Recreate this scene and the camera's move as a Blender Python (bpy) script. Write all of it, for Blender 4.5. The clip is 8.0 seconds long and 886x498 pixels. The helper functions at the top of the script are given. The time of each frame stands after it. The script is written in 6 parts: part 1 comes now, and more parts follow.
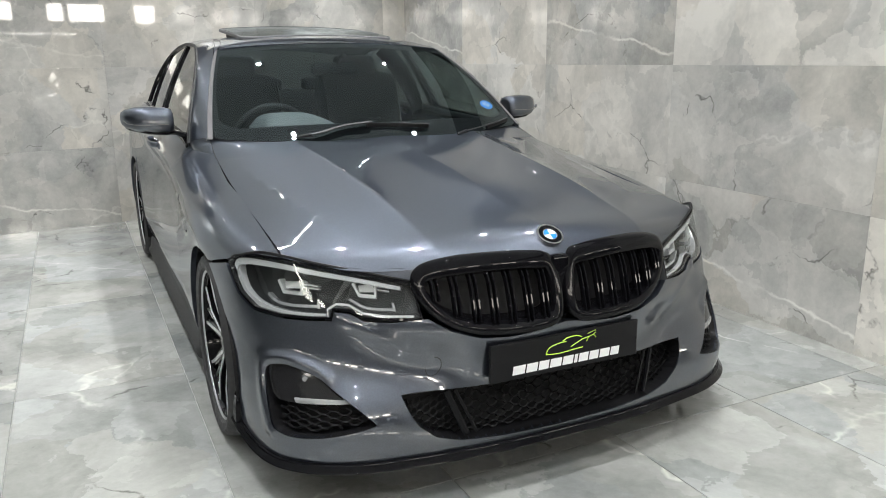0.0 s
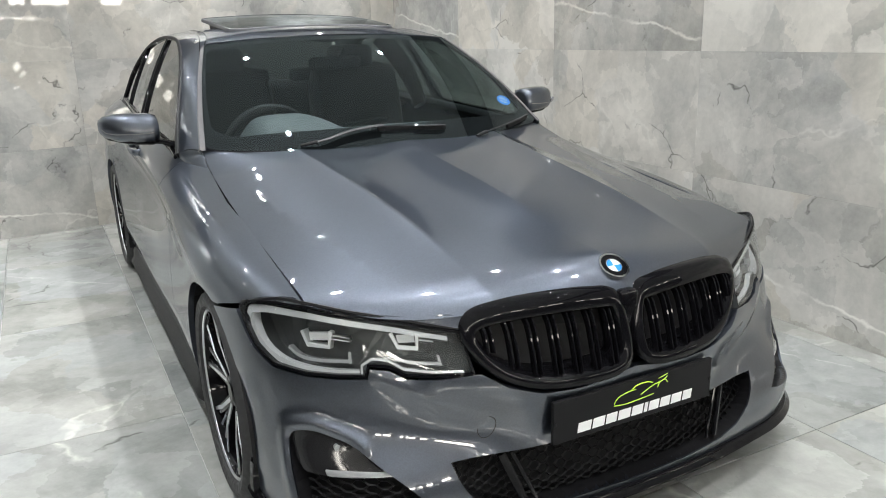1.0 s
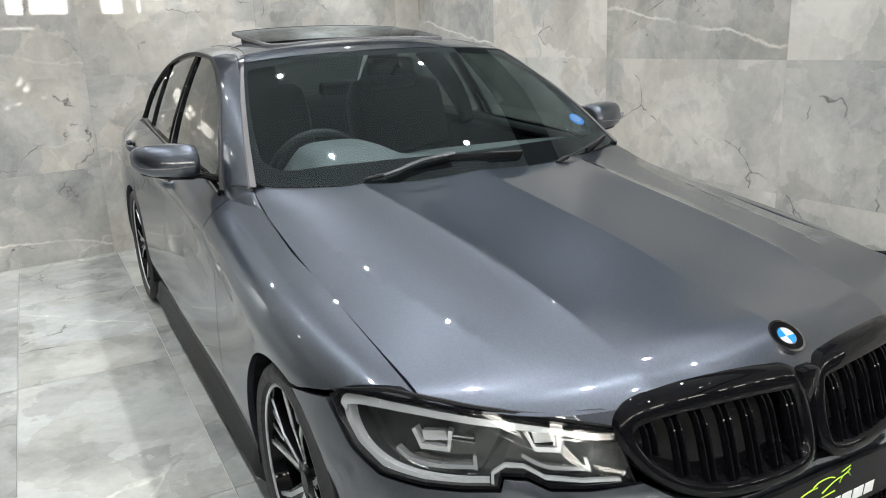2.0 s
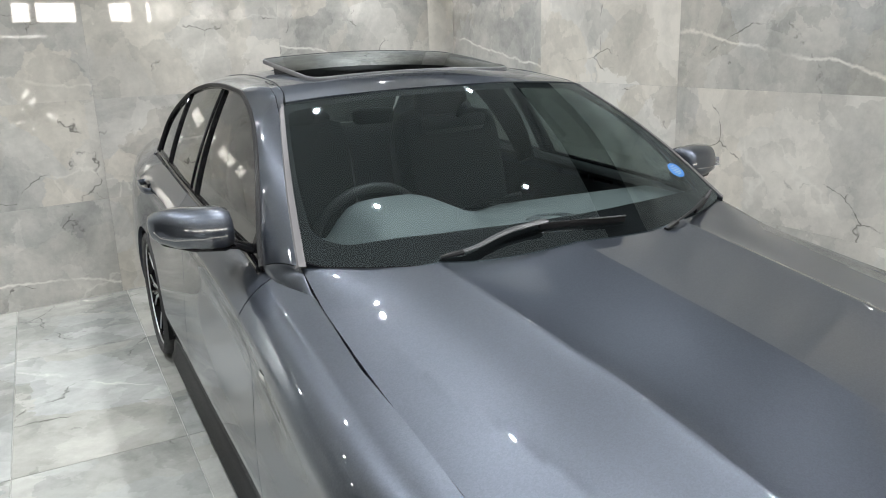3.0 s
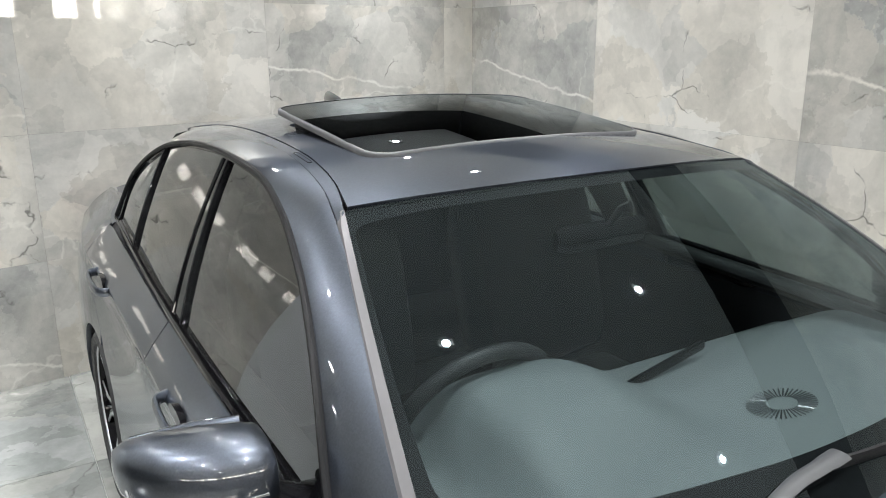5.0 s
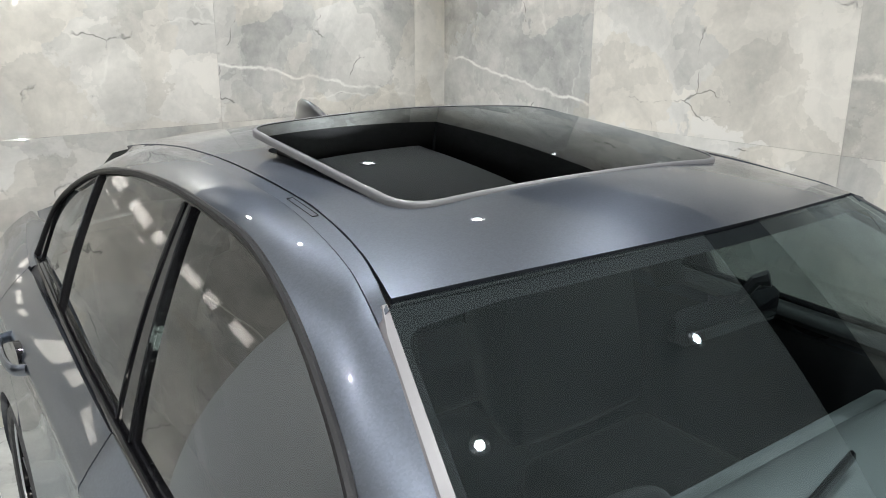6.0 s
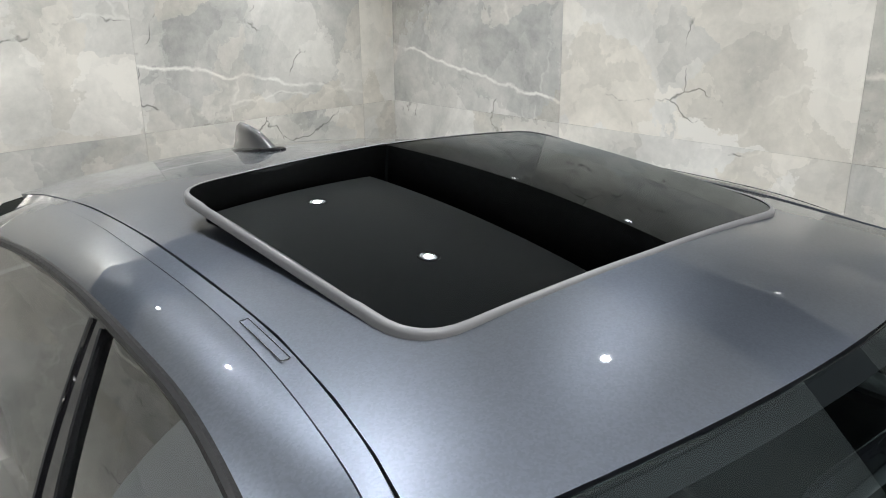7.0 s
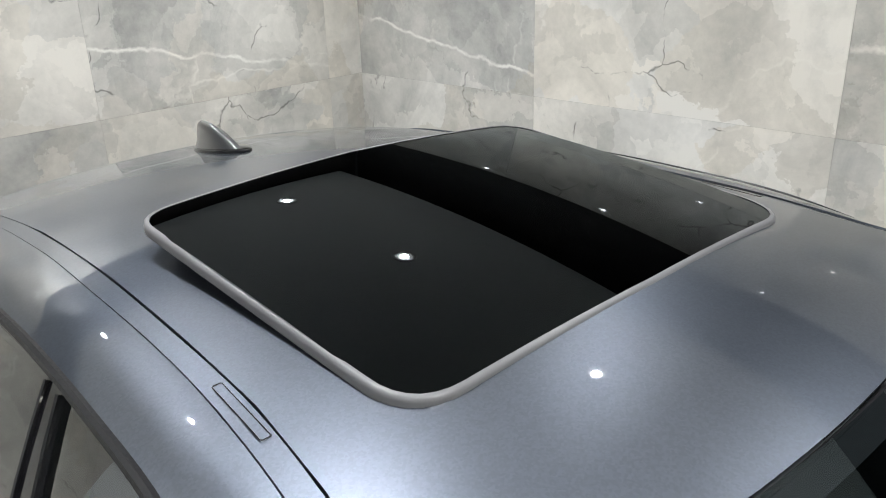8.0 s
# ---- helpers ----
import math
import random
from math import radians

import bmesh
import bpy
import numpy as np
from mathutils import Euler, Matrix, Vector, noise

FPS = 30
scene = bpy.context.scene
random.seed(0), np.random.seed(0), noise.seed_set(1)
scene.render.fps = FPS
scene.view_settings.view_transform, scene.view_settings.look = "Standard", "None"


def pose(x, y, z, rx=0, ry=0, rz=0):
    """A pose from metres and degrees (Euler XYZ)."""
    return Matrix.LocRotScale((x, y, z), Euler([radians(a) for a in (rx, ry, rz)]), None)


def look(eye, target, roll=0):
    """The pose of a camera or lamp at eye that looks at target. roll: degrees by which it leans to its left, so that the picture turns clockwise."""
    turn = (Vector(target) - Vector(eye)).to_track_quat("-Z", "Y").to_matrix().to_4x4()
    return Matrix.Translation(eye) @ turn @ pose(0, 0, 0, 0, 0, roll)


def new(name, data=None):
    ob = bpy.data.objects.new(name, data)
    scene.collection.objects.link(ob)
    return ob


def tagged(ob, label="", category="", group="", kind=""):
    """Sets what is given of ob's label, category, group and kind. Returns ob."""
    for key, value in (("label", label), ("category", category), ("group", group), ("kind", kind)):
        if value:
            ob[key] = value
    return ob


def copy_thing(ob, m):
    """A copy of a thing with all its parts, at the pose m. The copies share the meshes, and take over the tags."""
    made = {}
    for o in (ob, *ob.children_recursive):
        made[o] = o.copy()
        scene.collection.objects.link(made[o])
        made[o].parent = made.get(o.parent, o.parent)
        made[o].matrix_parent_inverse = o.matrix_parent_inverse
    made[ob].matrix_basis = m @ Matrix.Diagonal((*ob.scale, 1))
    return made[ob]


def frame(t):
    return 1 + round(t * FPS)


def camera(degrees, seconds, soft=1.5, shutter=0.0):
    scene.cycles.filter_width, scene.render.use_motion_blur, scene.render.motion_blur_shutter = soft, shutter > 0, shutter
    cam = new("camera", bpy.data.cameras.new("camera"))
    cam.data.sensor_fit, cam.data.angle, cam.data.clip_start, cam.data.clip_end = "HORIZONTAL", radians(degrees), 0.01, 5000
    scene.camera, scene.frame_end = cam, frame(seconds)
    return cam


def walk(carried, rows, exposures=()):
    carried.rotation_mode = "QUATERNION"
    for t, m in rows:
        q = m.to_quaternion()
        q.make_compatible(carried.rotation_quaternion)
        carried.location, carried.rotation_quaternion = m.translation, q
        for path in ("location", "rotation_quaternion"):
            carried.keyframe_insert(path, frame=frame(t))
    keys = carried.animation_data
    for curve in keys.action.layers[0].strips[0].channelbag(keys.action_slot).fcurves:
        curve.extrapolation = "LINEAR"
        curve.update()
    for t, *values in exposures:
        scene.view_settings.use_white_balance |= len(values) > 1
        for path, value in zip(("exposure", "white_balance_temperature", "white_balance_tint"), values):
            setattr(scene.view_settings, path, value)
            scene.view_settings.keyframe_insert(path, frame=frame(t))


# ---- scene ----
cam = camera(60.3, 8.0, soft=1.0)
PATH = [
    (0, (-1.246, -1.725, 1.246), (-0.404, 0.024, 0.763), -0.5),
    (0.5, (-1.215, -1.541, 1.298), (-0.347, 0.185, 0.781), -1.0),
    (1, (-1.248, -1.325, 1.321), (-0.36, 0.383, 0.777), -1.5),
    (1.5, (-1.338, -1.07, 1.365), (-0.444, 0.628, 0.804), -2.0),
    (1.7, (-1.336, -0.987, 1.364), (-0.443, 0.716, 0.813), -2.3),
    (2.8, (-1.251, -0.407, 1.452), (-0.366, 1.307, 0.922), -2.2),
    (3, (-1.268, -0.281, 1.474), (-0.384, 1.434, 0.948), -2.0),
    (3.5, (-1.244, -0.023, 1.495), (-0.349, 1.692, 0.988), -1.4),
    (4, (-1.133, 0.23, 1.533), (-0.218, 1.938, 1.038), -0.9),
    (4.5, (-1.142, 0.536, 1.555), (-0.197, 2.225, 1.053), -0.6),
    (4.7, (-1.162, 0.654, 1.579), (-0.201, 2.332, 1.067), -0.5),
    (5.8, (-1.049, 1.245, 1.623), (0.051, 2.823, 1.075), -0.1),
    (6, (-1.046, 1.354, 1.628), (0.077, 2.915, 1.079), 0.1),
    (6.5, (-1.023, 1.583, 1.676), (0.165, 3.085, 1.101), 0.1),
    (7, (-0.88, 1.745, 1.713), (0.356, 3.191, 1.096), -0.7),
    (7.5, (-0.834, 1.819, 1.762), (0.427, 3.219, 1.091), -1.4),
    (8, (-0.82, 1.844, 1.782), (0.447, 3.212, 1.058), -1.8),
]
walk(cam, [(t, look(eye, target, roll)) for t, eye, target, roll in PATH],
     exposures=[(0, -0.08), (1.5, -0.03), (3, -0.05), (4.5, 0.05), (6, 0.2), (7, 0.15), (8, 0.18)])


# ---- light ----
world = bpy.data.worlds.new("world")
scene.world = world
world.use_nodes = True
world.node_tree.nodes["Background"].inputs[0].default_value = (0.5, 0.52, 0.55, 1)
world.node_tree.nodes["Background"].inputs[1].default_value = 0.02
CEIL = 2.55
BACK_A = (1.68, 5.13)            # the corner where the two tiled walls meet
BACK_SLOPE = 0.118
LAMPS = [(x, y) for x in (-1.49, -0.29, 0.91) for y in (4.72, 3.80, 2.86, 1.86, 0.88, -0.1, -1.08, -2.06)] + [(-2.69, 4.4), (-2.69, 3.3), (-3.9, 3.8), (-2.9, 0.4), (-2.9, -2.0), (-4.4, 1.8), (-4.4, -1.2)]


# ---- materials ----
def material(name, color=(0.5, 0.5, 0.5), rough=0.5, metal=0.0, coat=0.0, **more):
    m = bpy.data.materials.new(name)
    m.use_nodes = True
    b = m.node_tree.nodes["Principled BSDF"]
    b.inputs["Base Color"].default_value = (*color, 1)
    b.inputs["Roughness"].default_value = rough
    b.inputs["Metallic"].default_value = metal
    b.inputs["Coat Weight"].default_value = coat
    b.inputs["Coat Roughness"].default_value = 0.012
    b.inputs["Coat IOR"].default_value = 1.65
    for key, value in more.items():
        b.inputs[key.replace("_", " ")].default_value = value
    return m


def node(m, kind, **values):
    n = m.node_tree.nodes.new(kind)
    for key, value in values.items():
        n.inputs[key.replace("_", " ")].default_value = value
    return n


def link(m, a, b):
    m.node_tree.links.new(a, b)


def bsdf(m):
    return m.node_tree.nodes["Principled BSDF"]


def grain(m, scale, low, high, detail=4.0, socket="Roughness"):
    """Noise that moves a value of the surface between low and high."""
    c = node(m, "ShaderNodeTexCoord")
    n = node(m, "ShaderNodeTexNoise", Scale=scale, Detail=detail)
    r = node(m, "ShaderNodeMapRange", From_Min=0.3, From_Max=0.7, To_Min=low, To_Max=high)
    link(m, c.outputs["Object"], n.inputs["Vector"])
    link(m, n.outputs["Fac"], r.inputs["Value"])
    link(m, r.outputs[0], bsdf(m).inputs[socket])
    return n


def relief(m, scale, height, detail=3.0):
    c = node(m, "ShaderNodeTexCoord")
    n = node(m, "ShaderNodeTexNoise", Scale=scale, Detail=detail)
    b = node(m, "ShaderNodeBump", Distance=height, Strength=1.0)
    link(m, c.outputs["Object"], n.inputs["Vector"])
    link(m, n.outputs["Fac"], b.inputs["Height"])
    link(m, b.outputs[0], bsdf(m).inputs["Normal"])


def paint_material():
    m = material("grey_metallic_paint", (0.06, 0.07, 0.09), 0.40, 1.0, 1.0, Coat_IOR=1.9)
    bsdf(m).inputs["Specular Tint"].default_value = (0.6, 0.62, 0.64, 1)
    c = node(m, "ShaderNodeTexCoord")
    v = node(m, "ShaderNodeTexVoronoi", Scale=350.0)
    ramp = node(m, "ShaderNodeMix")
    ramp.data_type = "RGBA"
    ramp.inputs[6].default_value = (0.074, 0.084, 0.105, 1)
    ramp.inputs[7].default_value = (0.086, 0.098, 0.122, 1)
    link(m, c.outputs["Object"], v.inputs["Vector"])
    sep = node(m, "ShaderNodeSeparateColor")
    link(m, v.outputs["Color"], sep.inputs[0])
    link(m, sep.outputs[0], ramp.inputs[0])
    link(m, ramp.outputs[2], bsdf(m).inputs["Base Color"])
    return m


def marble_material(name, light, dark, scale=1.0, dull=0.012):
    """Polished grey marble tile: clouds, blotches, dark cracks and pale veins; each tile takes its own cut of the stone and its own tone."""
    m = material(name, light, 0.1)
    c = node(m, "ShaderNodeTexCoord")
    info = node(m, "ShaderNodeObjectInfo")
    shift = node(m, "ShaderNodeVectorMath")
    shift.operation = "SCALE"
    comb = node(m, "ShaderNodeCombineXYZ")
    for k, f in enumerate((37.0, 91.0, 53.0)):
        mul = node(m, "ShaderNodeMath")
        mul.operation = "MULTIPLY"
        mul.inputs[1].default_value = f
        link(m, info.outputs["Random"], mul.inputs[0])
        link(m, mul.outputs[0], comb.inputs[k])
    add = node(m, "ShaderNodeVectorMath")
    link(m, c.outputs["Object"], add.inputs[0])
    link(m, comb.outputs[0], add.inputs[1])
    big = node(m, "ShaderNodeTexNoise", Scale=2.2 * scale, Detail=9.0, Roughness=0.62, Distortion=0.6)
    fine = node(m, "ShaderNodeTexNoise", Scale=20.0 * scale, Detail=8.0, Roughness=0.75)
    patch = node(m, "ShaderNodeTexVoronoi", Scale=2.6 * scale)
    wob = node(m, "ShaderNodeTexNoise", Scale=4.0 * scale, Detail=7.0, Roughness=0.62)
    warp = node(m, "ShaderNodeVectorMath")
    warp.operation = "MULTIPLY_ADD"
    warp.inputs[1].default_value = (0.35, 0.35, 0.35)
    link(m, add.outputs[0], wob.inputs["Vector"])
    link(m, wob.outputs["Color"], warp.inputs[0])
    link(m, add.outputs[0], warp.inputs[2])
    link(m, add.outputs[0], big.inputs["Vector"])
    link(m, add.outputs[0], fine.inputs["Vector"])
    link(m, warp.outputs[0], patch.inputs["Vector"])
    # clouds
    r1 = node(m, "ShaderNodeMapRange", From_Min=0.34, From_Max=0.66, To_Min=0.0, To_Max=0.7)
    link(m, big.outputs["Fac"], r1.inputs["Value"])
    sep = node(m, "ShaderNodeSeparateColor")
    link(m, patch.outputs["Color"], sep.inputs[0])
    mix0 = node(m, "ShaderNodeMath")
    mix0.operation = "MULTIPLY_ADD"
    mix0.inputs[1].default_value = 0.46
    link(m, sep.outputs[0], mix0.inputs[0])
    link(m, r1.outputs[0], mix0.inputs[2])
    chip = node(m, "ShaderNodeTexVoronoi", Scale=6.5 * scale)
    link(m, warp.outputs[0], chip.inputs["Vector"])
    chips = node(m, "ShaderNodeSeparateColor")
    link(m, chip.outputs["Color"], chips.inputs[0])
    mix2 = node(m, "ShaderNodeMath")
    mix2.operation = "MULTIPLY_ADD"
    mix2.inputs[1].default_value = 0.36
    link(m, chips.outputs[0], mix2.inputs[0])
    link(m, mix0.outputs[0], mix2.inputs[2])
    mix1 = node(m, "ShaderNodeMath")
    mix1.operation = "MULTIPLY_ADD"
    mix1.inputs[1].default_value = 0.75
    link(m, fine.outputs["Fac"], mix1.inputs[0])
    link(m, mix2.outputs[0], mix1.inputs[2])
    tone = node(m, "ShaderNodeSeparateColor")
    link(m, info.outputs["Color"], tone.inputs[0])
    tadd = node(m, "ShaderNodeMath")
    link(m, mix1.outputs[0], tadd.inputs[0])
    link(m, tone.outputs[0], tadd.inputs[1])
    r2 = node(m, "ShaderNodeMapRange", From_Min=0.88, From_Max=2.28)
    link(m, tadd.outputs[0], r2.inputs["Value"])
    col = node(m, "ShaderNodeMix")
    col.data_type = "RGBA"
    col.inputs[6].default_value = (*dark, 1)
    col.inputs[7].default_value = (*light, 1)
    link(m, r2.outputs[0], col.inputs[0])
    # thin dark cracks where the blotches meet
    bend = node(m, "ShaderNodeTexNoise", Scale=3.0 * scale, Detail=4.0, Roughness=0.55)
    link(m, add.outputs[0], bend.inputs["Vector"])
    soft = node(m, "ShaderNodeVectorMath")
    soft.operation = "MULTIPLY_ADD"
    soft.inputs[1].default_value = (0.4, 0.4, 0.4)
    link(m, bend.outputs["Color"], soft.inputs[0])
    link(m, add.outputs[0], soft.inputs[2])
    edge = node(m, "ShaderNodeTexVoronoi", Scale=1.5 * scale)
    edge.feature = "DISTANCE_TO_EDGE"
    link(m, soft.outputs[0], edge.inputs["Vector"])
    cr = node(m, "ShaderNodeMapRange", From_Min=0.0, From_Max=0.009, To_Min=0.75, To_Max=0.0)
    link(m, edge.outputs["Distance"], cr.inputs["Value"])
    gate = node(m, "ShaderNodeMapRange", From_Min=0.53, From_Max=0.60)
    link(m, wob.outputs["Fac"], gate.inputs["Value"])
    crk = node(m, "ShaderNodeMath")
    crk.operation = "MULTIPLY"
    link(m, cr.outputs[0], crk.inputs[0])
    link(m, gate.outputs[0], crk.inputs[1])
    col2 = node(m, "ShaderNodeMix")
    col2.data_type = "RGBA"
    col2.inputs[7].default_value = (0.07, 0.07, 0.065, 1)
    link(m, crk.outputs[0], col2.inputs[0])
    link(m, col.outputs[2], col2.inputs[6])
    # pale veins
    vein = node(m, "ShaderNodeTexVoronoi", Scale=0.8 * scale)
    vein.feature = "DISTANCE_TO_EDGE"
    off = node(m, "ShaderNodeVectorMath")
    off.inputs[1].default_value = (4.3, 7.7, 1.9)
    link(m, soft.outputs[0], off.inputs[0])
    link(m, off.outputs[0], vein.inputs["Vector"])
    vr = node(m, "ShaderNodeMapRange", From_Min=0.001, From_Max=0.009, To_Min=0.4, To_Max=0.0)
    link(m, vein.outputs["Distance"], vr.inputs["Value"])
    gate2 = node(m, "ShaderNodeMapRange", From_Min=0.47, From_Max=0.58)
    link(m, big.outputs["Fac"], gate2.inputs["Value"])
    vm = node(m, "ShaderNodeMath")
    vm.operation = "MULTIPLY"
    link(m, vr.outputs[0], vm.inputs[0])
    link(m, gate2.outputs[0], vm.inputs[1])
    col3 = node(m, "ShaderNodeMix")
    col3.data_type = "RGBA"
    col3.inputs[7].default_value = (0.8, 0.8, 0.76, 1)
    link(m, vm.outputs[0], col3.inputs[0])
    link(m, col2.outputs[2], col3.inputs[6])
    # the long pale vein of the darker print, low across the tile
    local = node(m, "ShaderNodeSeparateXYZ")
    link(m, c.outputs["Object"], local.inputs[0])
    wave = node(m, "ShaderNodeTexNoise", Scale=3.2, Detail=7.0, Roughness=0.6)
    link(m, add.outputs[0], wave.inputs["Vector"])
    lift = node(m, "ShaderNodeMapRange", From_Min=0.0, From_Max=1.21, To_Min=0.27, To_Max=0.05)
    link(m, local.outputs[0], lift.inputs["Value"])
    sway = node(m, "ShaderNodeMath")
    sway.operation = "MULTIPLY_ADD"
    sway.inputs[1].default_value = 0.16
    link(m, wave.outputs["Fac"], sway.inputs[0])
    link(m, lift.outputs[0], sway.inputs[2])
    gapn = node(m, "ShaderNodeMath")
    gapn.operation = "SUBTRACT"
    link(m, local.outputs[2], gapn.inputs[0])
    link(m, sway.outputs[0], gapn.inputs[1])
    off2 = node(m, "ShaderNodeMath")
    off2.inputs[1].default_value = 0.065
    link(m, gapn.outputs[0], off2.inputs[0])
    far = node(m, "ShaderNodeMath")
    far.operation = "ABSOLUTE"
    link(m, off2.outputs[0], far.inputs[0])
    line = node(m, "ShaderNodeMapRange", From_Min=0.002, From_Max=0.011, To_Min=0.85, To_Max=0.0)
    link(m, far.outputs[0], line.inputs["Value"])
    has = node(m, "ShaderNodeMath")
    has.operation = "MULTIPLY"
    link(m, line.outputs[0], has.inputs[0])
    patchy = node(m, "ShaderNodeMapRange", From_Min=0.38, From_Max=0.56, To_Min=0.15, To_Max=1.0)
    link(m, wob.outputs["Fac"], patchy.inputs["Value"])
    veined = node(m, "ShaderNodeMath")
    veined.operation = "MULTIPLY"
    link(m, patchy.outputs[0], veined.inputs[0])
    link(m, tone.outputs[1], veined.inputs[1])
    link(m, veined.outputs[0], has.inputs[1])
    col4 = node(m, "ShaderNodeMix")
    col4.data_type = "RGBA"
    col4.inputs[7].default_value = (0.78, 0.78, 0.74, 1)
    link(m, has.outputs[0], col4.inputs[0])
    link(m, col3.outputs[2], col4.inputs[6])
    warm = node(m, "ShaderNodeMix")
    warm.data_type, warm.blend_type = "RGBA", "MULTIPLY"
    warm.inputs[7].default_value = (1.0, 0.92, 0.80, 1)
    share = node(m, "ShaderNodeMath")
    share.operation = "MULTIPLY"
    share.inputs[1].default_value = 0.4
    link(m, sep.outputs[1], share.inputs[0])
    link(m, share.outputs[0], warm.inputs[0])
    link(m, col4.outputs[2], warm.inputs[6])
    link(m, warm.outputs[2], bsdf(m).inputs["Base Color"])
    rr = node(m, "ShaderNodeMapRange", From_Min=0.3, From_Max=0.7, To_Min=dull, To_Max=dull * 2.5)
    bsdf(m).inputs["IOR"].default_value = 1.65
    link(m, fine.outputs["Fac"], rr.inputs["Value"])
    link(m, rr.outputs[0], bsdf(m).inputs["Roughness"])
    return m


def glass_material(name, tint, rough=0.0, ior=1.45, film=None, sheen=(1, 1, 1)):
    """Thin tinted pane: it lets tinted light through and mirrors at its face; film: share and colour of a dusty film."""
    m = bpy.data.materials.new(name)
    m.use_nodes = True
    t = m.node_tree
    t.nodes.remove(t.nodes["Principled BSDF"])
    out = t.nodes["Material Output"]
    a = t.nodes.new("ShaderNodeBsdfTransparent")
    a.inputs[0].default_value = (*tint, 1)
    g = t.nodes.new("ShaderNodeBsdfGlossy")
    g.inputs["Roughness"].default_value = rough
    g.inputs["Color"].default_value = (*sheen, 1)
    face = t.nodes.new("ShaderNodeLayerWeight")
    face.inputs[0].default_value = 0.5
    curve = t.nodes.new("ShaderNodeMath")
    curve.operation = "POWER"
    curve.inputs[1].default_value = 5.0
    low = ((ior - 1) / (ior + 1)) ** 2
    f = t.nodes.new("ShaderNodeMath")
    f.operation = "MULTIPLY_ADD"
    f.inputs[1].default_value, f.inputs[2].default_value = 1 - low, low
    t.links.new(face.outputs["Facing"], curve.inputs[0])
    t.links.new(curve.outputs[0], f.inputs[0])
    x = t.nodes.new("ShaderNodeMixShader")
    t.links.new(f.outputs[0], x.inputs[0])
    t.links.new(a.outputs[0], x.inputs[1])
    t.links.new(g.outputs[0], x.inputs[2])
    last = x
    if film:
        d = t.nodes.new("ShaderNodeBsdfDiffuse")
        d.inputs[0].default_value = (*film[1], 1)
        c = t.nodes.new("ShaderNodeTexCoord")
        n = t.nodes.new("ShaderNodeTexNoise")
        n.inputs["Scale"].default_value = 5.0
        n.inputs["Detail"].default_value = 6.0
        r = t.nodes.new("ShaderNodeMapRange")
        r.inputs["From Min"].default_value, r.inputs["From Max"].default_value = 0.3, 0.7
        r.inputs["To Min"].default_value, r.inputs["To Max"].default_value = film[0] * 0.85, film[0] * 1.15
        last = t.nodes.new("ShaderNodeMixShader")
        t.links.new(c.outputs["Object"], n.inputs["Vector"])
        t.links.new(n.outputs["Fac"], r.inputs["Value"])
        t.links.new(r.outputs[0], last.inputs[0])
        t.links.new(x.outputs[0], last.inputs[1])
        t.links.new(d.outputs[0], last.inputs[2])
    t.links.new(last.outputs[0], out.inputs[0])
    return m


PAINT = paint_material()
GLOSS_BLACK = material("gloss_black_plastic", (0.005, 0.005, 0.006), 0.03, 0.0, 0.0, IOR=1.29)
PIANO = material("piano_black_trim", (0.006, 0.006, 0.007), 0.03, 0.0, 0.0, IOR=1.5)
MESH_BLACK = material("black_mesh_plastic", (0.004, 0.004, 0.0045), 0.35, 0.0, 0.0, IOR=1.2)
grain(MESH_BLACK, 200, 0.3, 0.45)
PANEL = material("satin_black_panel", (0.012, 0.012, 0.013), 0.10, 0.0, 0.0, IOR=1.6)
BLACK = material("black_plastic", (0.007, 0.007, 0.008), 0.45, 0.0, 0.0, IOR=1.3)
FRIT = material("black_ceramic_print", (0.006, 0.006, 0.007), 0.7, 0.0, 0.0, IOR=1.2)
grain(FRIT, 30, 0.6, 0.8)
grain(BLACK, 300, 0.35, 0.55)
RUBBER = material("tyre_rubber", (0.02, 0.02, 0.021), 0.62)
grain(RUBBER, 60, 0.5, 0.75)
SILVER = material("turned_silver_alloy", (0.55, 0.56, 0.58), 0.28, 1.0, 0.5)
CHROME = material("chrome", (0.8, 0.8, 0.8), 0.08, 1.0)
TRIM = material("satin_aluminium_trim", (0.12, 0.116, 0.12), 0.5, 0.1)
grain(TRIM, 90, 0.30, 0.45)
DRL = material("clear_light_guide", (0.60, 0.61, 0.62), 0.15, 0.3, 1.0)
grain(DRL, 90, 0.16, 0.28)
GUIDE = material("thin_light_guide", (0.42, 0.43, 0.44), 0.12, 0.4, 1.0)
CLEAR = material("clear_grey_lamp", (0.28, 0.285, 0.29), 0.10, 0.3, 1.0)
REFLECTOR = material("lamp_reflector", (0.7, 0.71, 0.72), 0.3, 0.5)
LAMP_DARK = material("lamp_housing", (0.085, 0.09, 0.093), 0.25, 0.3)
DASH = material("dashboard_plastic", (0.115, 0.127, 0.127), 0.55)
relief(DASH, 700, 0.0006)
CLOTH = material("seat_leather", (0.009, 0.009, 0.010), 0.5)
relief(CLOTH, 250, 0.001)
LINER = material("headlining", (0.018, 0.018, 0.018), 0.9)
STICKER = material("blue_sticker", (0.03, 0.28, 0.85), 0.4)
PAPER = material("white_print", (0.85, 0.85, 0.85), 0.4)
LIME = material("lime_print", (0.5, 0.75, 0.05), 0.4)
PLATE = material("plate_black", (0.008, 0.008, 0.009), 0.3, 0.0, 0.0, IOR=1.25)
BADGE_BLUE = material("enamel_blue", (0.02, 0.22, 0.6), 0.1, 0, 1.0)
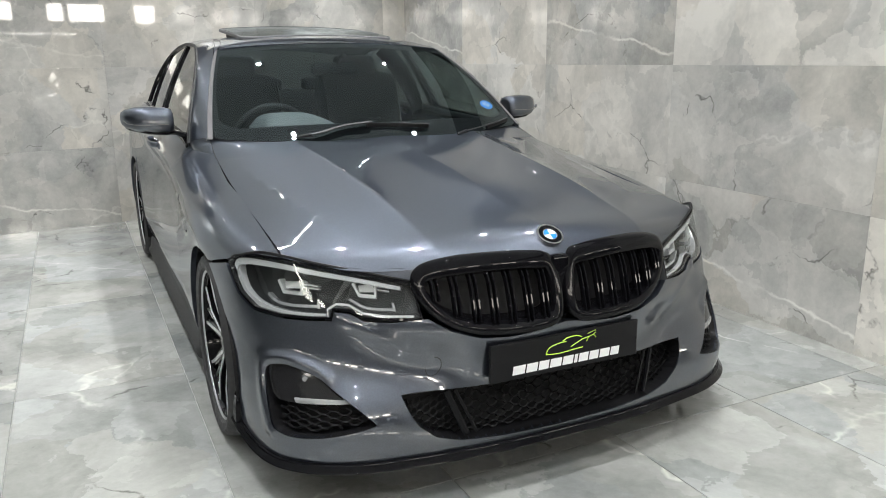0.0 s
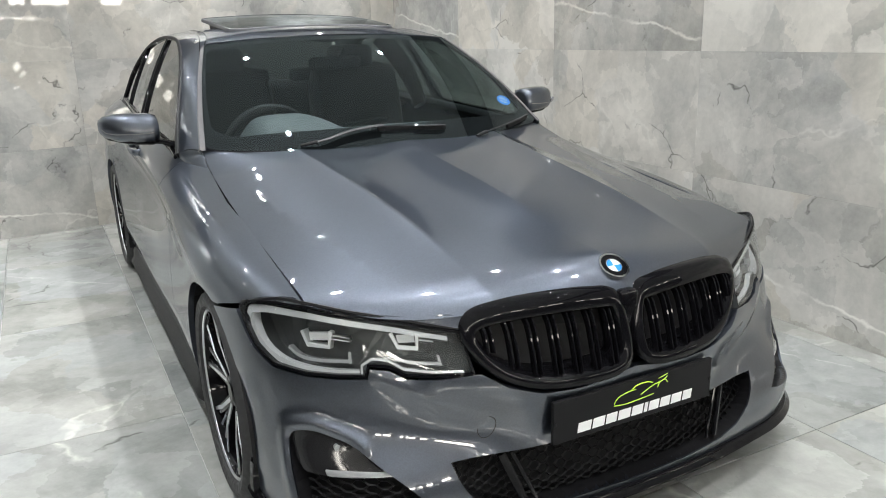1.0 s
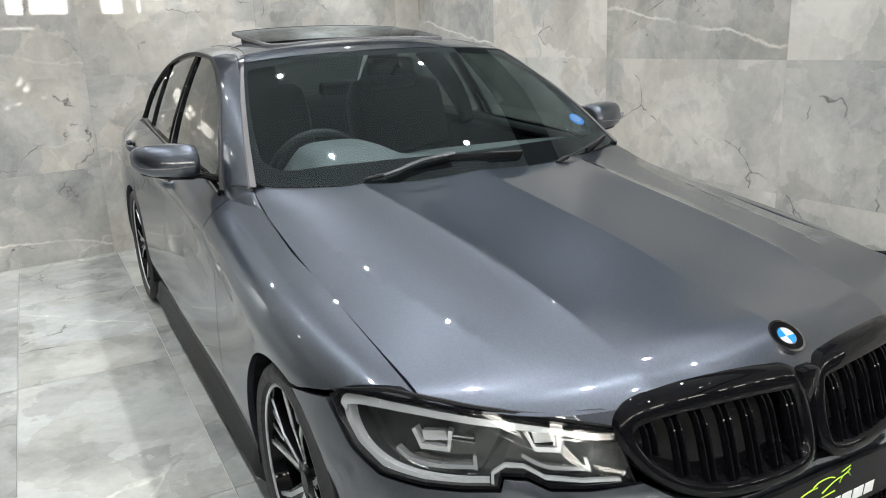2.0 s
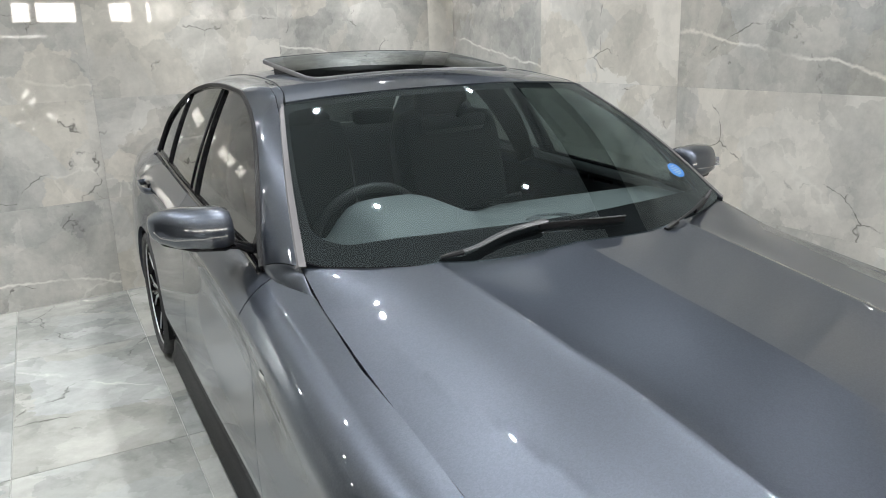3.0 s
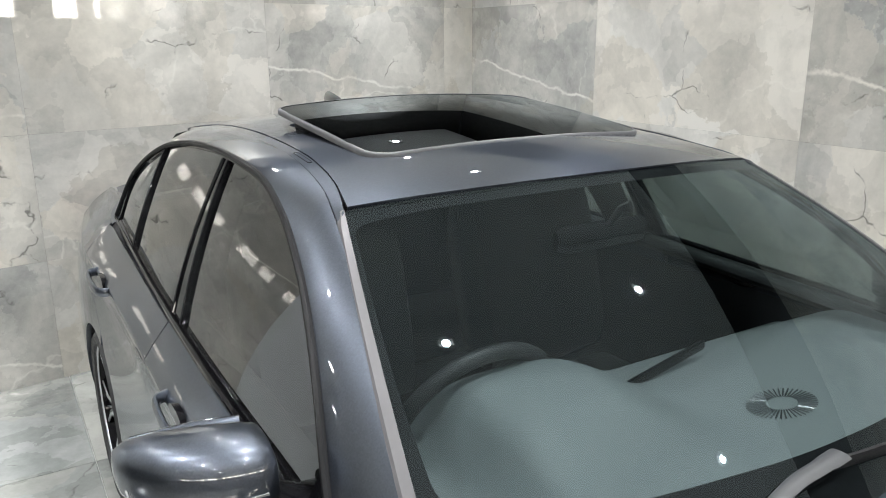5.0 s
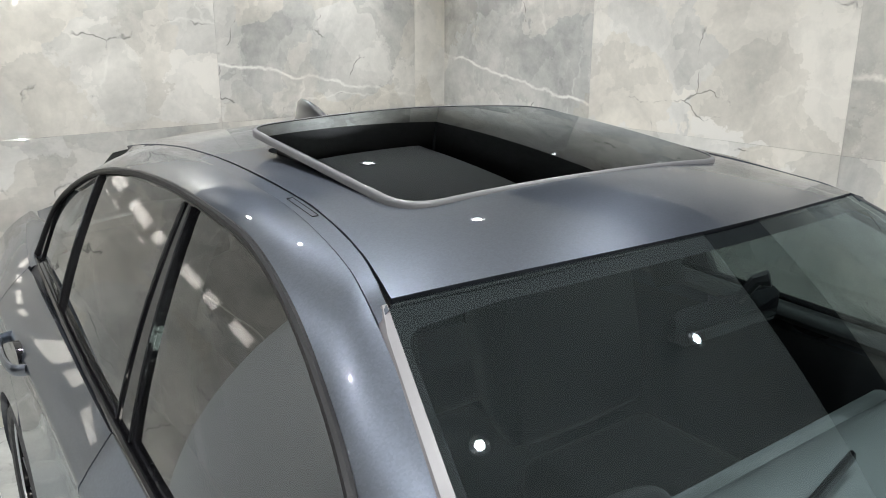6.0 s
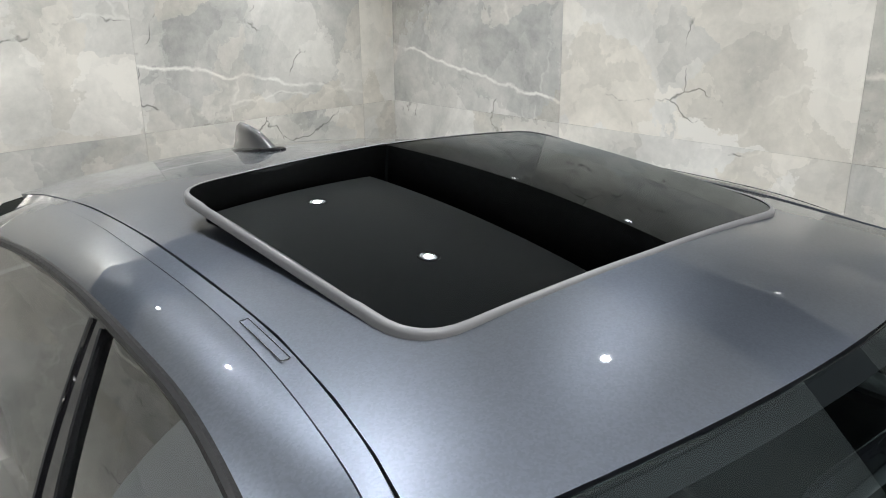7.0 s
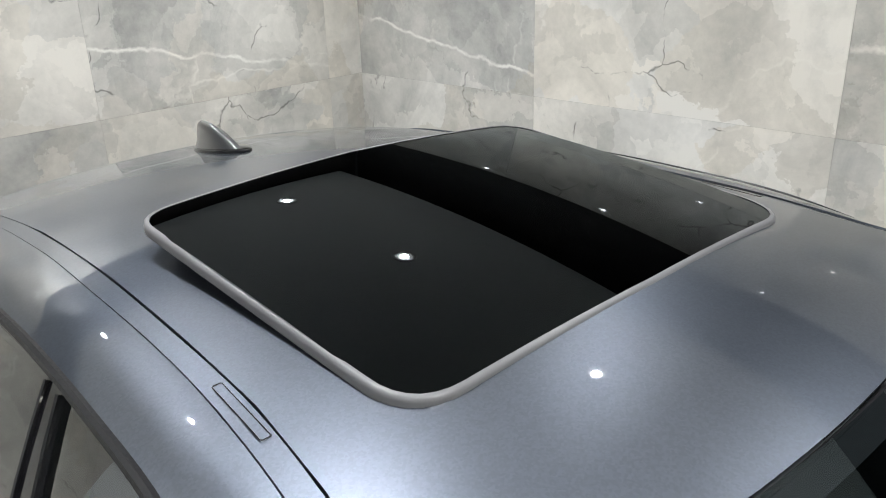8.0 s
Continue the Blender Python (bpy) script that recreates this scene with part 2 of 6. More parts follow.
BADGE_WHITE = material("enamel_white", (0.75, 0.76, 0.78), 0.1, 0, 1.0)
WINDSCREEN = glass_material("windscreen_glass", (0.44, 0.53, 0.54), 0.0, 1.78, None, (0.82, 0.95, 1.0))
SIDE_GLASS = glass_material("tinted_side_glass", (0.36, 0.40, 0.39), 0.0, 2.3)
REAR_GLASS = glass_material("dark_rear_glass", (0.10, 0.11, 0.11), 0.0, 1.6)
ROOF_GLASS = glass_material("dark_roof_glass", (0.03, 0.03, 0.03), 0.0, 1.36, None, (0.88, 0.95, 1.0))
LENS = glass_material("headlamp_lens", (0.88, 0.9, 0.9))
MARBLE = marble_material("polished_grey_marble_tile", (0.74, 0.725, 0.685), (0.31, 0.315, 0.305))
FLOOR_MARBLE = marble_material("polished_floor_tile", (0.44, 0.455, 0.448), (0.145, 0.155, 0.153), 0.8, 0.05)
GROUT = material("grey_grout", (0.55, 0.55, 0.53), 0.8)
grain(GROUT, 80, 0.7, 0.95)
CEILING = material("painted_ceiling", (0.91, 0.92, 0.92), 0.9)
grain(CEILING, 8, 0.85, 0.95)
GREY_WALL = material("grey_wall_paint", (0.16, 0.165, 0.17), 0.8)
grain(GREY_WALL, 20, 0.7, 0.95)
PALE_WALL = material("pale_grey_wall_paint", (0.66, 0.69, 0.71), 0.7)
grain(PALE_WALL, 20, 0.6, 0.85)
DARK_WALL = material("black_wall_paint", (0.05, 0.05, 0.05), 0.8)
grain(DARK_WALL, 20, 0.7, 0.95)


# ---- geometry helpers ----
def spline(xs, ys):
    """Natural cubic spline through (xs, ys)."""
    xs, ys = np.array(xs, float), np.array(ys, float)
    n, h = len(xs), np.diff(xs)
    a, r = np.eye(n), np.zeros(n)
    for i in range(1, n - 1):
        a[i, i - 1], a[i, i], a[i, i + 1] = h[i - 1], 2 * (h[i - 1] + h[i]), h[i]
        r[i] = 6 * ((ys[i + 1] - ys[i]) / h[i] - (ys[i] - ys[i - 1]) / h[i - 1])
    m = np.linalg.solve(a, r)

    def value(x):
        i = int(min(max(np.searchsorted(xs, x) - 1, 0), n - 2))
        t = x - xs[i]
        if t < 0 or x > xs[-1]:
            k = 0 if t < 0 else n - 1
            j = 0 if t < 0 else n - 2
            s = (ys[j + 1] - ys[j]) / h[j] - h[j] * (2 * m[j] + m[j + 1]) / 6 if k == 0 else (ys[j + 1] - ys[j]) / h[j] + h[j] * (m[j] + 2 * m[j + 1]) / 6
            return float(ys[k] + s * (x - xs[k]))
        b = (ys[i + 1] - ys[i]) / h[i] - h[i] * (2 * m[i] + m[i + 1]) / 6
        return float(ys[i] + b * t + m[i] / 2 * t * t + (m[i + 1] - m[i]) / (6 * h[i]) * t ** 3)

    return value


def curve_through(points, n=16, closed=False):
    """Catmull-Rom curve through 2D or 3D points; n steps a span."""
    p = [np.array(q, float) for q in points]
    out, k = [], len(p)
    for i in range(k if closed else k - 1):
        if closed:
            a, b, c, d = p[i - 1], p[i], p[(i + 1) % k], p[(i + 2) % k]
        else:
            b, c = p[i], p[i + 1]
            a = p[i - 1] if i else 2 * b - c
            d = p[i + 2] if i + 2 < k else 2 * c - b
        for j in range(n):
            t = j / n
            out.append(0.5 * (2 * b + (c - a) * t + (2 * a - 5 * b + 4 * c - d) * t * t + (3 * b - a - 3 * c + d) * t ** 3))
    if not closed:
        out.append(p[-1])
    return [tuple(float(v) for v in q) for q in out]


def rounded(points, radius=0.02, n=5):
    """Polygon whose corners are rounded; a point may carry its own radius as a third number."""
    out, k = [], len(points)
    for i in range(k):
        p = np.array(points[i][:2], float)
        r = points[i][2] if len(points[i]) > 2 else radius
        a, b = np.array(points[i - 1][:2], float) - p, np.array(points[(i + 1) % k][:2], float) - p
        la, lb = np.linalg.norm(a), np.linalg.norm(b)
        r = min(r, la * 0.49, lb * 0.49)
        if r < 1e-5:
            out.append(tuple(p))
            continue
        s, e = p + a / la * r, p + b / lb * r
        for j in range(n + 1):
            t = j / n
            out.append(tuple((1 - t) ** 2 * s + 2 * t * (1 - t) * p + t * t * e))
    return [(float(x), float(y)) for x, y in out]


def dense(poly, step):
    """The closed polygon with points no further apart than step."""
    out = []
    for i, p in enumerate(poly):
        q = poly[(i + 1) % len(poly)]
        k = max(1, int(math.ceil(math.hypot(q[0] - p[0], q[1] - p[1]) / step)))
        out += [(p[0] + (q[0] - p[0]) * j / k, p[1] + (q[1] - p[1]) * j / k) for j in range(k)]
    return out


def inside(poly, px, py):
    """Which of the points lie in the polygon."""
    px, py = np.asarray(px), np.asarray(py)
    hit = np.zeros(px.shape, bool)
    for i in range(len(poly)):
        (x0, y0), (x1, y1) = poly[i - 1], poly[i]
        c = ((y0 > py) != (y1 > py))
        with np.errstate(divide="ignore", invalid="ignore"):
            hit ^= c & (px < (x1 - x0) * (py - y0) / ((y1 - y0) or 1e-12) + x0)
    return hit


def shrink(poly, d):
    """Polygon moved inwards by d (outwards when negative)."""
    p = np.array(poly)
    area = sum(p[i - 1][0] * p[i][1] - p[i][0] * p[i - 1][1] for i in range(len(p)))
    e = np.roll(p, -1, 0) - np.roll(p, 1, 0)
    n = np.stack([-e[:, 1], e[:, 0]], 1) / np.maximum(np.linalg.norm(e, axis=1), 1e-9)[:, None]
    return [tuple(q) for q in (p + n * d * (1 if area > 0 else -1))]


def trimmed(surface, outline, holes=(), step=0.03, flange=0.012, side=1, both=False, out=(1, 0, 0), seam=None, flip=False):
    """A sheet cut out of a surface: surface(a, b) gives a place, outline and holes are polygons in (a, b). The rim turns
    in by flange. side -1 mirrors it over x = 0, both joins the two halves. seam(a, b): rims that stay open."""
    from mathutils.geometry import delaunay_2d_cdt
    rings = [dense(outline, step)] + [dense(h, step) for h in holes]
    pts = [q for r in rings for q in r]
    edges, base = [], 0
    for r in rings:
        edges += [(base + i, base + (i + 1) % len(r)) for i in range(len(r))]
        base += len(r)
    b = np.array(pts)
    lo, hi = b.min(0), b.max(0)
    nx, ny = int((hi[0] - lo[0]) / step) + 1, int((hi[1] - lo[1]) / step) + 1
    gx, gy = np.meshgrid(lo[0] + (np.arange(nx) + 0.5) * step, lo[1] + (np.arange(ny) + 0.5) * step)
    gx, gy = gx.ravel(), gy.ravel()
    ok = inside(rings[0], gx, gy)
    for r in rings[1:]:
        ok &= ~inside(r, gx, gy)
    for r in rings:
        q = np.array(r)
        for k in range(0, len(gx), 4000):
            d = np.hypot(gx[k:k + 4000, None] - q[None, :, 0], gy[k:k + 4000, None] - q[None, :, 1]).min(1)
            ok[k:k + 4000] &= d > step * 0.45
    pts += list(zip(gx[ok].tolist(), gy[ok].tolist()))
    vs, es, fs, *_ = delaunay_2d_cdt([Vector(q) for q in pts], edges, [], 0, 1e-6)
    vs = [(v.x, v.y) for v in vs]
    cen = np.array([np.mean([vs[i] for i in f], 0) for f in fs])
    keep = inside(rings[0], cen[:, 0], cen[:, 1])
    for r in rings[1:]:
        keep &= ~inside(r, cen[:, 0], cen[:, 1])
    fs = [list(f) for f, k in zip(fs, keep) if k]
    place = [Vector(surface(*q)) for q in vs]
    eps = step * 0.1
    normal = []
    for (a, c), p in zip(vs, place):
        n = (Vector(surface(a + eps, c)) - Vector(surface(a - eps, c))).cross(Vector(surface(a, c + eps)) - Vector(surface(a, c - eps)))
        n.normalize()
        normal.append(n)
    sign = 1 if sum((n.dot(Vector(out)) for n in normal)) > 0 else -1
    if flip:
        sign = -sign
    normal = [n * sign for n in normal]
    used = {}
    for f in fs:
        if (place[f[1]] - place[f[0]]).cross(place[f[2]] - place[f[0]]).dot(normal[f[0]]) < 0:
            f.reverse()
        for i in range(len(f)):
            used.setdefault((f[i - 1], f[i]), 0)
    rim = [(i, j) for (i, j) in used if (j, i) not in used and not (seam and seam(*vs[i]) and seam(*vs[j]))]
    nv = list(normal)
    if flange:
        for i, j in rim:
            e = place[j] - place[i]
            fn = e.cross(normal[i])
            if fn.length < 1e-9:
                continue
            fn.normalize()
            q = []
            for k in (i, j):
                for depth in (0, 1):
                    place.append(place[k] - normal[k] * flange * depth)
                    nv.append(fn)
                    q.append(len(place) - 1)
            fs.append([q[2], q[0], q[1], q[3]])
    sides = (1, -1) if both else (side,)
    verts, faces, norms = [], [], []
    for s in sides:
        o = len(verts)
        verts += [(p.x * s, p.y, p.z) for p in place]
        norms += [(n.x * s, n.y, n.z) for n in nv]
        faces += [[i + o for i in (f if s > 0 else f[::-1])] for f in fs]
    me = bpy.data.meshes.new("sheet")
    me.from_pydata(verts, [], faces)
    for p in me.polygons:
        p.use_smooth = True
    me.normals_split_custom_set_from_vertices(norms)
    return me


def put(name, data, mat, parent=None, label="", smooth=None):
    """Links a mesh or bmesh as one object under parent."""
    if isinstance(data, bmesh.types.BMesh):
        me = bpy.data.meshes.new(name)
        bmesh.ops.recalc_face_normals(data, faces=data.faces)
        data.to_mesh(me)
        data.free()
        if smooth is not None:
            for p in me.polygons:
                p.use_smooth = True
            me.set_sharp_from_angle(angle=radians(smooth))
        data = me
    data.name = name
    if mat is not None:
        data.materials.clear()
        data.materials.append(mat)
    ob = new(name, data)
    if parent is not None:
        ob.parent = parent
    if label:
        tagged(ob, label)
    return ob


def tube(points, radius, n=8, bm=None, caps=True, squash=None):
    """A round bar along a line of points; radius may be a list."""
    bm = bm or bmesh.new()
    p = [Vector(q) for q in points]
    rings = []
    up = Vector((0, 0, 1))
    for i, q in enumerate(p):
        t = (p[min(i + 1, len(p) - 1)] - p[max(i - 1, 0)]).normalized()
        a = t.cross(up)
        if a.length < 1e-3:
            a = t.cross(Vector((0, 1, 0)))
        a.normalize()
        b = a.cross(t)
        r = radius[i] if isinstance(radius, (list, tuple)) else radius
        ra, rb = (r, r) if squash is None else (r * squash[0], r * squash[1])
        rings.append([bm.verts.new(q + a * ra * math.cos(2 * math.pi * k / n) + b * rb * math.sin(2 * math.pi * k / n)) for k in range(n)])
    for r, s in zip(rings, rings[1:]):
        for k in range(n):
            bm.faces.new((r[k], r[(k + 1) % n], s[(k + 1) % n], s[k]))
    if caps:
        bm.faces.new(rings[0][::-1])
        bm.faces.new(rings[-1])
    return bm


def box(x0, x1, y0, y1, z0, z1, bevel=0.0, bm=None, segments=2):
    own = bmesh.new()
    bmesh.ops.create_cube(own, size=1)
    for v in own.verts:
        v.co = Vector(((x0 + x1) / 2 + v.co.x * (x1 - x0), (y0 + y1) / 2 + v.co.y * (y1 - y0), (z0 + z1) / 2 + v.co.z * (z1 - z0)))
    if bevel:
        bmesh.ops.bevel(own, geom=own.edges[:], offset=bevel, segments=segments, profile=0.5, affect="EDGES")
    if bm is None:
        return own
    me = bpy.data.meshes.new("tmp")
    own.to_mesh(me)
    own.free()
    bm.from_mesh(me)
    bpy.data.meshes.remove(me)
    return bm


def prism(poly, place, depth, bm=None):
    """A plate: place(a, b, d) gives the point for outline point (a, b) at depth d, from 0 to depth."""
    bm = bm or bmesh.new()
    f = [bm.verts.new(place(a, b, 0)) for a, b in poly]
    r = [bm.verts.new(place(a, b, depth)) for a, b in poly]
    bm.faces.new(f)
    bm.faces.new(r[::-1])
    for i in range(len(poly)):
        bm.faces.new((f[i - 1], r[i - 1], r[i], f[i]))
    return bm


def ring_prism(outer, inner, place, depth, bm=None):
    """A flat ring between two polygons with as many points each, with depth."""
    bm = bm or bmesh.new()
    lay = [[bm.verts.new(place(a, b, d)) for a, b in poly] for poly, d in ((outer, 0), (inner, 0), (inner, depth), (outer, depth))]
    n = len(outer)
    for k in range(4):
        a, b = lay[k], lay[(k + 1) % 4]
        for i in range(n):
            bm.faces.new((a[i - 1], a[i], b[i], b[i - 1]))
    return bm


def empty(name, place=(0, 0, 0)):
    e = new(name)
    e.location = place
    e.empty_display_size = 0.1
    return e


# ---- the car's surfaces: x to its left (mirrored), y from nose to tail, z up ----
AXLE_F, AXLE_R, WHEEL_Z, ARCH_Z, ARCH = 0.805, 3.585, 0.313, 0.285, 0.367


def family(knots, rows):
    """One spline for each row of values over the knots."""
    return [spline(knots, r) for r in rows]


def across(values, v, crease=None):
    """Value at v along a row of values at 0, 1, 2 ..., with a crease at that index."""
    n = len(values)
    if crease is None:
        return spline(range(n), values)(v)
    if v <= crease:
        return spline(range(crease + 1), values[:crease + 1])(v)
    return spline(range(n - crease), values[crease:])(v - crease)


NOSE_Z = [0.10, 0.20, 0.30, 0.40, 0.52, 0.62, 0.72]
NOSE_X = family(NOSE_Z, [[0, 0, 0, 0, 0, 0, 0], [0.25, 0.26, 0.26, 0.26, 0.25, 0.25, 0.25], [0.47, 0.47, 0.46, 0.42, 0.43, 0.45, 0.45],
                         [0.62, 0.61, 0.60, 0.59, 0.60, 0.60, 0.60], [0.75, 0.75, 0.745, 0.745, 0.755, 0.755, 0.755],
                         [0.855, 0.86, 0.86, 0.862, 0.868, 0.864, 0.848], [0.90, 0.905, 0.908, 0.91, 0.91, 0.905, 0.885]])
NOSE_Y = family(NOSE_Z, [[0.05, 0.03, 0.045, 0.05, 0.03, 0.06, 0.10], [0.055, 0.035, 0.05, 0.055, 0.035, 0.07, 0.105], [0.08, 0.06, 0.075, 0.11, 0.085, 0.135, 0.17],
                         [0.11, 0.085, 0.09, 0.15, 0.175, 0.205, 0.25], [0.18, 0.155, 0.165, 0.23, 0.275, 0.305, 0.335],
                         [0.34, 0.32, 0.33, 0.375, 0.418, 0.448, 0.486], [0.64, 0.64, 0.64, 0.65, 0.66, 0.67, 0.69]])


def nose(s, z):
    """Front bumper and lamps: s from the middle (0) round to the wheel arch (1.2), z up."""
    v = s * 5
    return (across([f(z) for f in NOSE_X], v), across([f(z) for f in NOSE_Y], v), z)


SIDE_Y = [0.30, 0.8, 1.2, 1.6, 2.4, 3.2, 3.7, 4.4]
SIDE_X = family(SIDE_Y, [[0.757, 0.757, 0.757, 0.768, 0.815, 0.812, 0.79, 0.70], [0.80, 0.845, 0.845, 0.845, 0.852, 0.850, 0.845, 0.77],
                         [0.825, 0.903, 0.905, 0.893, 0.885, 0.888, 0.893, 0.82], [0.845, 0.912, 0.905, 0.88, 0.872, 0.878, 0.90, 0.85],
                         [0.865, 0.912, 0.908, 0.892, 0.889, 0.892, 0.91, 0.87], [0.90, 0.905, 0.905, 0.897, 0.895, 0.897, 0.91, 0.88],
                         [0.88, 0.88, 0.875, 0.865, 0.862, 0.865, 0.88, 0.86]])
SIDE_Z = family(SIDE_Y, [[0.70, 0.780, 0.836, 0.893, 0.94, 0.985, 0.99, 0.98], [0.672, 0.757, 0.805, 0.855, 0.905, 0.945, 0.95, 0.93],
                         [0.62, 0.70, 0.745, 0.79, 0.845, 0.885, 0.89, 0.86], [0.55, 0.63, 0.66, 0.70, 0.75, 0.79, 0.80, 0.77],
                         [0.42, 0.50, 0.52, 0.53, 0.55, 0.57, 0.60, 0.60], [0.30, 0.33, 0.33, 0.33, 0.33, 0.34, 0.36, 0.38],
                         [0.17, 0.17, 0.17, 0.17, 0.17, 0.17, 0.19, 0.22]])


def flank(y, b):
    """Body side: y along the car, b down from the waist (0) to the sill (0.9)."""
    v = b / 0.15
    fold = math.exp(-abs(b - 0.088) / 0.016) * min(max((y - 0.75) / 0.3, 0), 1) * min(max((1.6 - y) / 0.2, 0), 1)
    fold += 0.8 * math.exp(-abs(b - 0.27) / 0.022) * min(max((y - 0.95) / 0.4, 0), 1)
    return (across([f(y) for f in SIDE_X], v) + 0.008 * fold, y, across([f(y) for f in SIDE_Z], v))


def flank_b(y, z):
    """The b at which the body side has height z."""
    lo, hi = -0.15, 1.05
    for _ in range(30):
        mid = (lo + hi) / 2
        lo, hi = (mid, hi) if flank(y, mid)[2] > z else (lo, mid)
    return (lo + hi) / 2


HOOD_T = [0, 0.05, 0.15, 0.4, 0.7, 1]
HOOD_X = family(HOOD_T, [[0, 0, 0, 0, 0, 0], [0.2, 0.2, 0.2, 0.2, 0.2, 0.2], [0.35, 0.352, 0.357, 0.365, 0.385, 0.42],
                         [0.55, 0.55, 0.55, 0.56, 0.567, 0.585], [0.752, 0.752, 0.753, 0.753, 0.753, 0.735]])
HOOD_Y = family(HOOD_T, [[0.085, 0.13, 0.25, 0.55, 0.95, 1.385], [0.105, 0.145, 0.26, 0.56, 0.96, 1.405], [0.125, 0.16, 0.275, 0.57, 0.98, 1.45],
                         [0.205, 0.235, 0.33, 0.60, 1.02, 1.515], [0.337, 0.36, 0.44, 0.68, 1.08, 1.60]])
HOOD_Z = family(HOOD_T, [[0.686, 0.737, 0.765, 0.818, 0.876, 0.931], [0.698, 0.731, 0.760, 0.812, 0.869, 0.925], [0.687, 0.722, 0.754, 0.808, 0.864, 0.919],
                         [0.675, 0.702, 0.735, 0.788, 0.849, 0.930], [0.701, 0.713, 0.729, 0.761, 0.822, 0.914]])


def bonnet(a, b):
    """Bonnet: a from the middle (0) to its side joint (0.76), b from the front edge (0) to the windscreen (1.2)."""
    v, t = a / 0.19, b / 1.2
    x, y, z = (across([f(t) for f in g], v, 2) for g in (HOOD_X, HOOD_Y, HOOD_Z))
    fade = min(max((t - 0.06) / 0.25, 0), 1)
    ridge = (abs(a) / 0.38) ** 4 if abs(a) <= 0.38 else math.exp(-(abs(a) - 0.38) / 0.06)
    fold = math.exp(-abs(abs(a) - 0.533 - 0.162 * b) / 0.018) * min(max((b - 0.15) / 0.2, 0), 1) * min(max((0.98 - b) / 0.2, 0), 1)
    back, edge = min(max((b - 1.02) / 0.15, 0), 1), min(max((abs(a) - 0.55) / 0.2, 0), 1)
    lift = 0.020 * back * back * (3 - 2 * back) * edge * edge * (3 - 2 * edge)
    return (x, y, z + 0.012 * fade * fade * (3 - 2 * fade) * ridge + 0.0018 * fold + lift)


def screen(a, b):
    """Windscreen: a from the middle (0) to the pillar (0.66), b from its base (0) to the roof (0.72)."""
    u, v = a / 0.66, b / 0.72
    base = (0.735 * u, 1.335 + 0.20 * abs(u) ** 2.2, 0.915 + 0.02 * u * u)
    top = (0.578 * u, 2.075 + 0.072 * u * u, 1.342 - 0.037 * u * u)
    w = math.sin(math.pi * min(max(v, 0), 1))
    return (base[0] + (top[0] - base[0]) * v + 0.012 * u * w, base[1] + (top[1] - base[1]) * v - 0.012 * w, base[2] + (top[2] - base[2]) * v + 0.016 * w)


ROOF_Z = spline([2.05, 2.15, 2.3, 2.6, 2.9, 3.2, 3.5, 3.68], [1.330, 1.3505, 1.371, 1.393, 1.399, 1.391, 1.366, 1.342])


def roof(x, y):
    return (x, y, ROOF_Z(y) - 0.115 * x * x - 0.06 * abs(x) ** 4)


def glasshouse(y, z):
    """Side windows: they lean in towards the roof."""
    d = z - 0.94
    return (0.813 - 0.028 * (y - 2.6) ** 2 - 0.33 * d - 0.38 * d * d, y, z)

LAMP_LOW = [(0.392, 0.548), (0.495, 0.544), (0.571, 0.547), (0.612, 0.567), (0.660, 0.571), (0.669, 0.546), (0.743, 0.545), (0.83, 0.548), (0.929, 0.560), (0.997, 0.595), (1.037, 0.636), (1.066, 0.674)]
LAMP_TOP = [(1.024, 0.699), (0.906, 0.716), (0.799, 0.713), (0.686, 0.694), (0.558, 0.674), (0.381, 0.646)]
FOG = rounded([(0.925, 0.415, 0.03), (0.847, 0.424, 0.03), (0.751, 0.397, 0.03), (0.70, 0.355, 0.05), (0.566, 0.272, 0.01), (0.645, 0.258, 0.03), (0.786, 0.236, 0.05), (0.892, 0.233, 0.03), (0.939, 0.247, 0.03), (0.948, 0.336, 0.05)], n=4)
KIDNEY = curve_through([(0.007, 0.61), (0.012, 0.525), (0.06, 0.492), (0.17, 0.487), (0.28, 0.495), (0.36, 0.522), (0.415, 0.567), (0.443, 0.618), (0.444, 0.66), (0.415, 0.69), (0.34, 0.707), (0.22, 0.712), (0.10, 0.707), (0.03, 0.690)], 6, True)
CUT = [(0.475, 0.338), (0.44, 0.300), (0.392, 0.249), (0.34, 0.210), (0.27, 0.188), (0.15, 0.176), (0.0, 0.170)]

car = empty("car")
tagged(car, "dark grey metallic sedan with gloss black grille and tilted glass sunroof", "car")


def solve_down(f, target, lo, hi):
    """The value between lo and hi at which the rising function f meets target."""
    for _ in range(40):
        mid = (lo + hi) / 2
        lo, hi = (mid, hi) if f(mid) < target else (lo, mid)
    return (lo + hi) / 2


def arch_points(axle, a0, a1, n=24, r=ARCH):
    """Points of a wheel arch on the body side, from angle a0 to a1 (degrees from the tail, over the top)."""
    out = []
    for k in range(n + 1):
        a = radians(a0 + (a1 - a0) * k / n)
        y, z = axle + r * math.cos(a), ARCH_Z + r * math.sin(a)
        out.append((y, flank_b(y, z)))
    return out


def pair(name, label, *args, mat=PAINT, **more):
    """The same panel on both sides of the car."""
    made = []
    for s in (-1, 1):
        made.append(put(name, trimmed(*args, side=s, **more), mat, car, label))
    return made


# front bumper
def nose_arch(z):
    y = AXLE_F - math.sqrt(max(ARCH ** 2 - (z - ARCH_Z) ** 2, 0))
    return solve_down(lambda s: nose(s, z)[1], y, 0.6, 1.3)


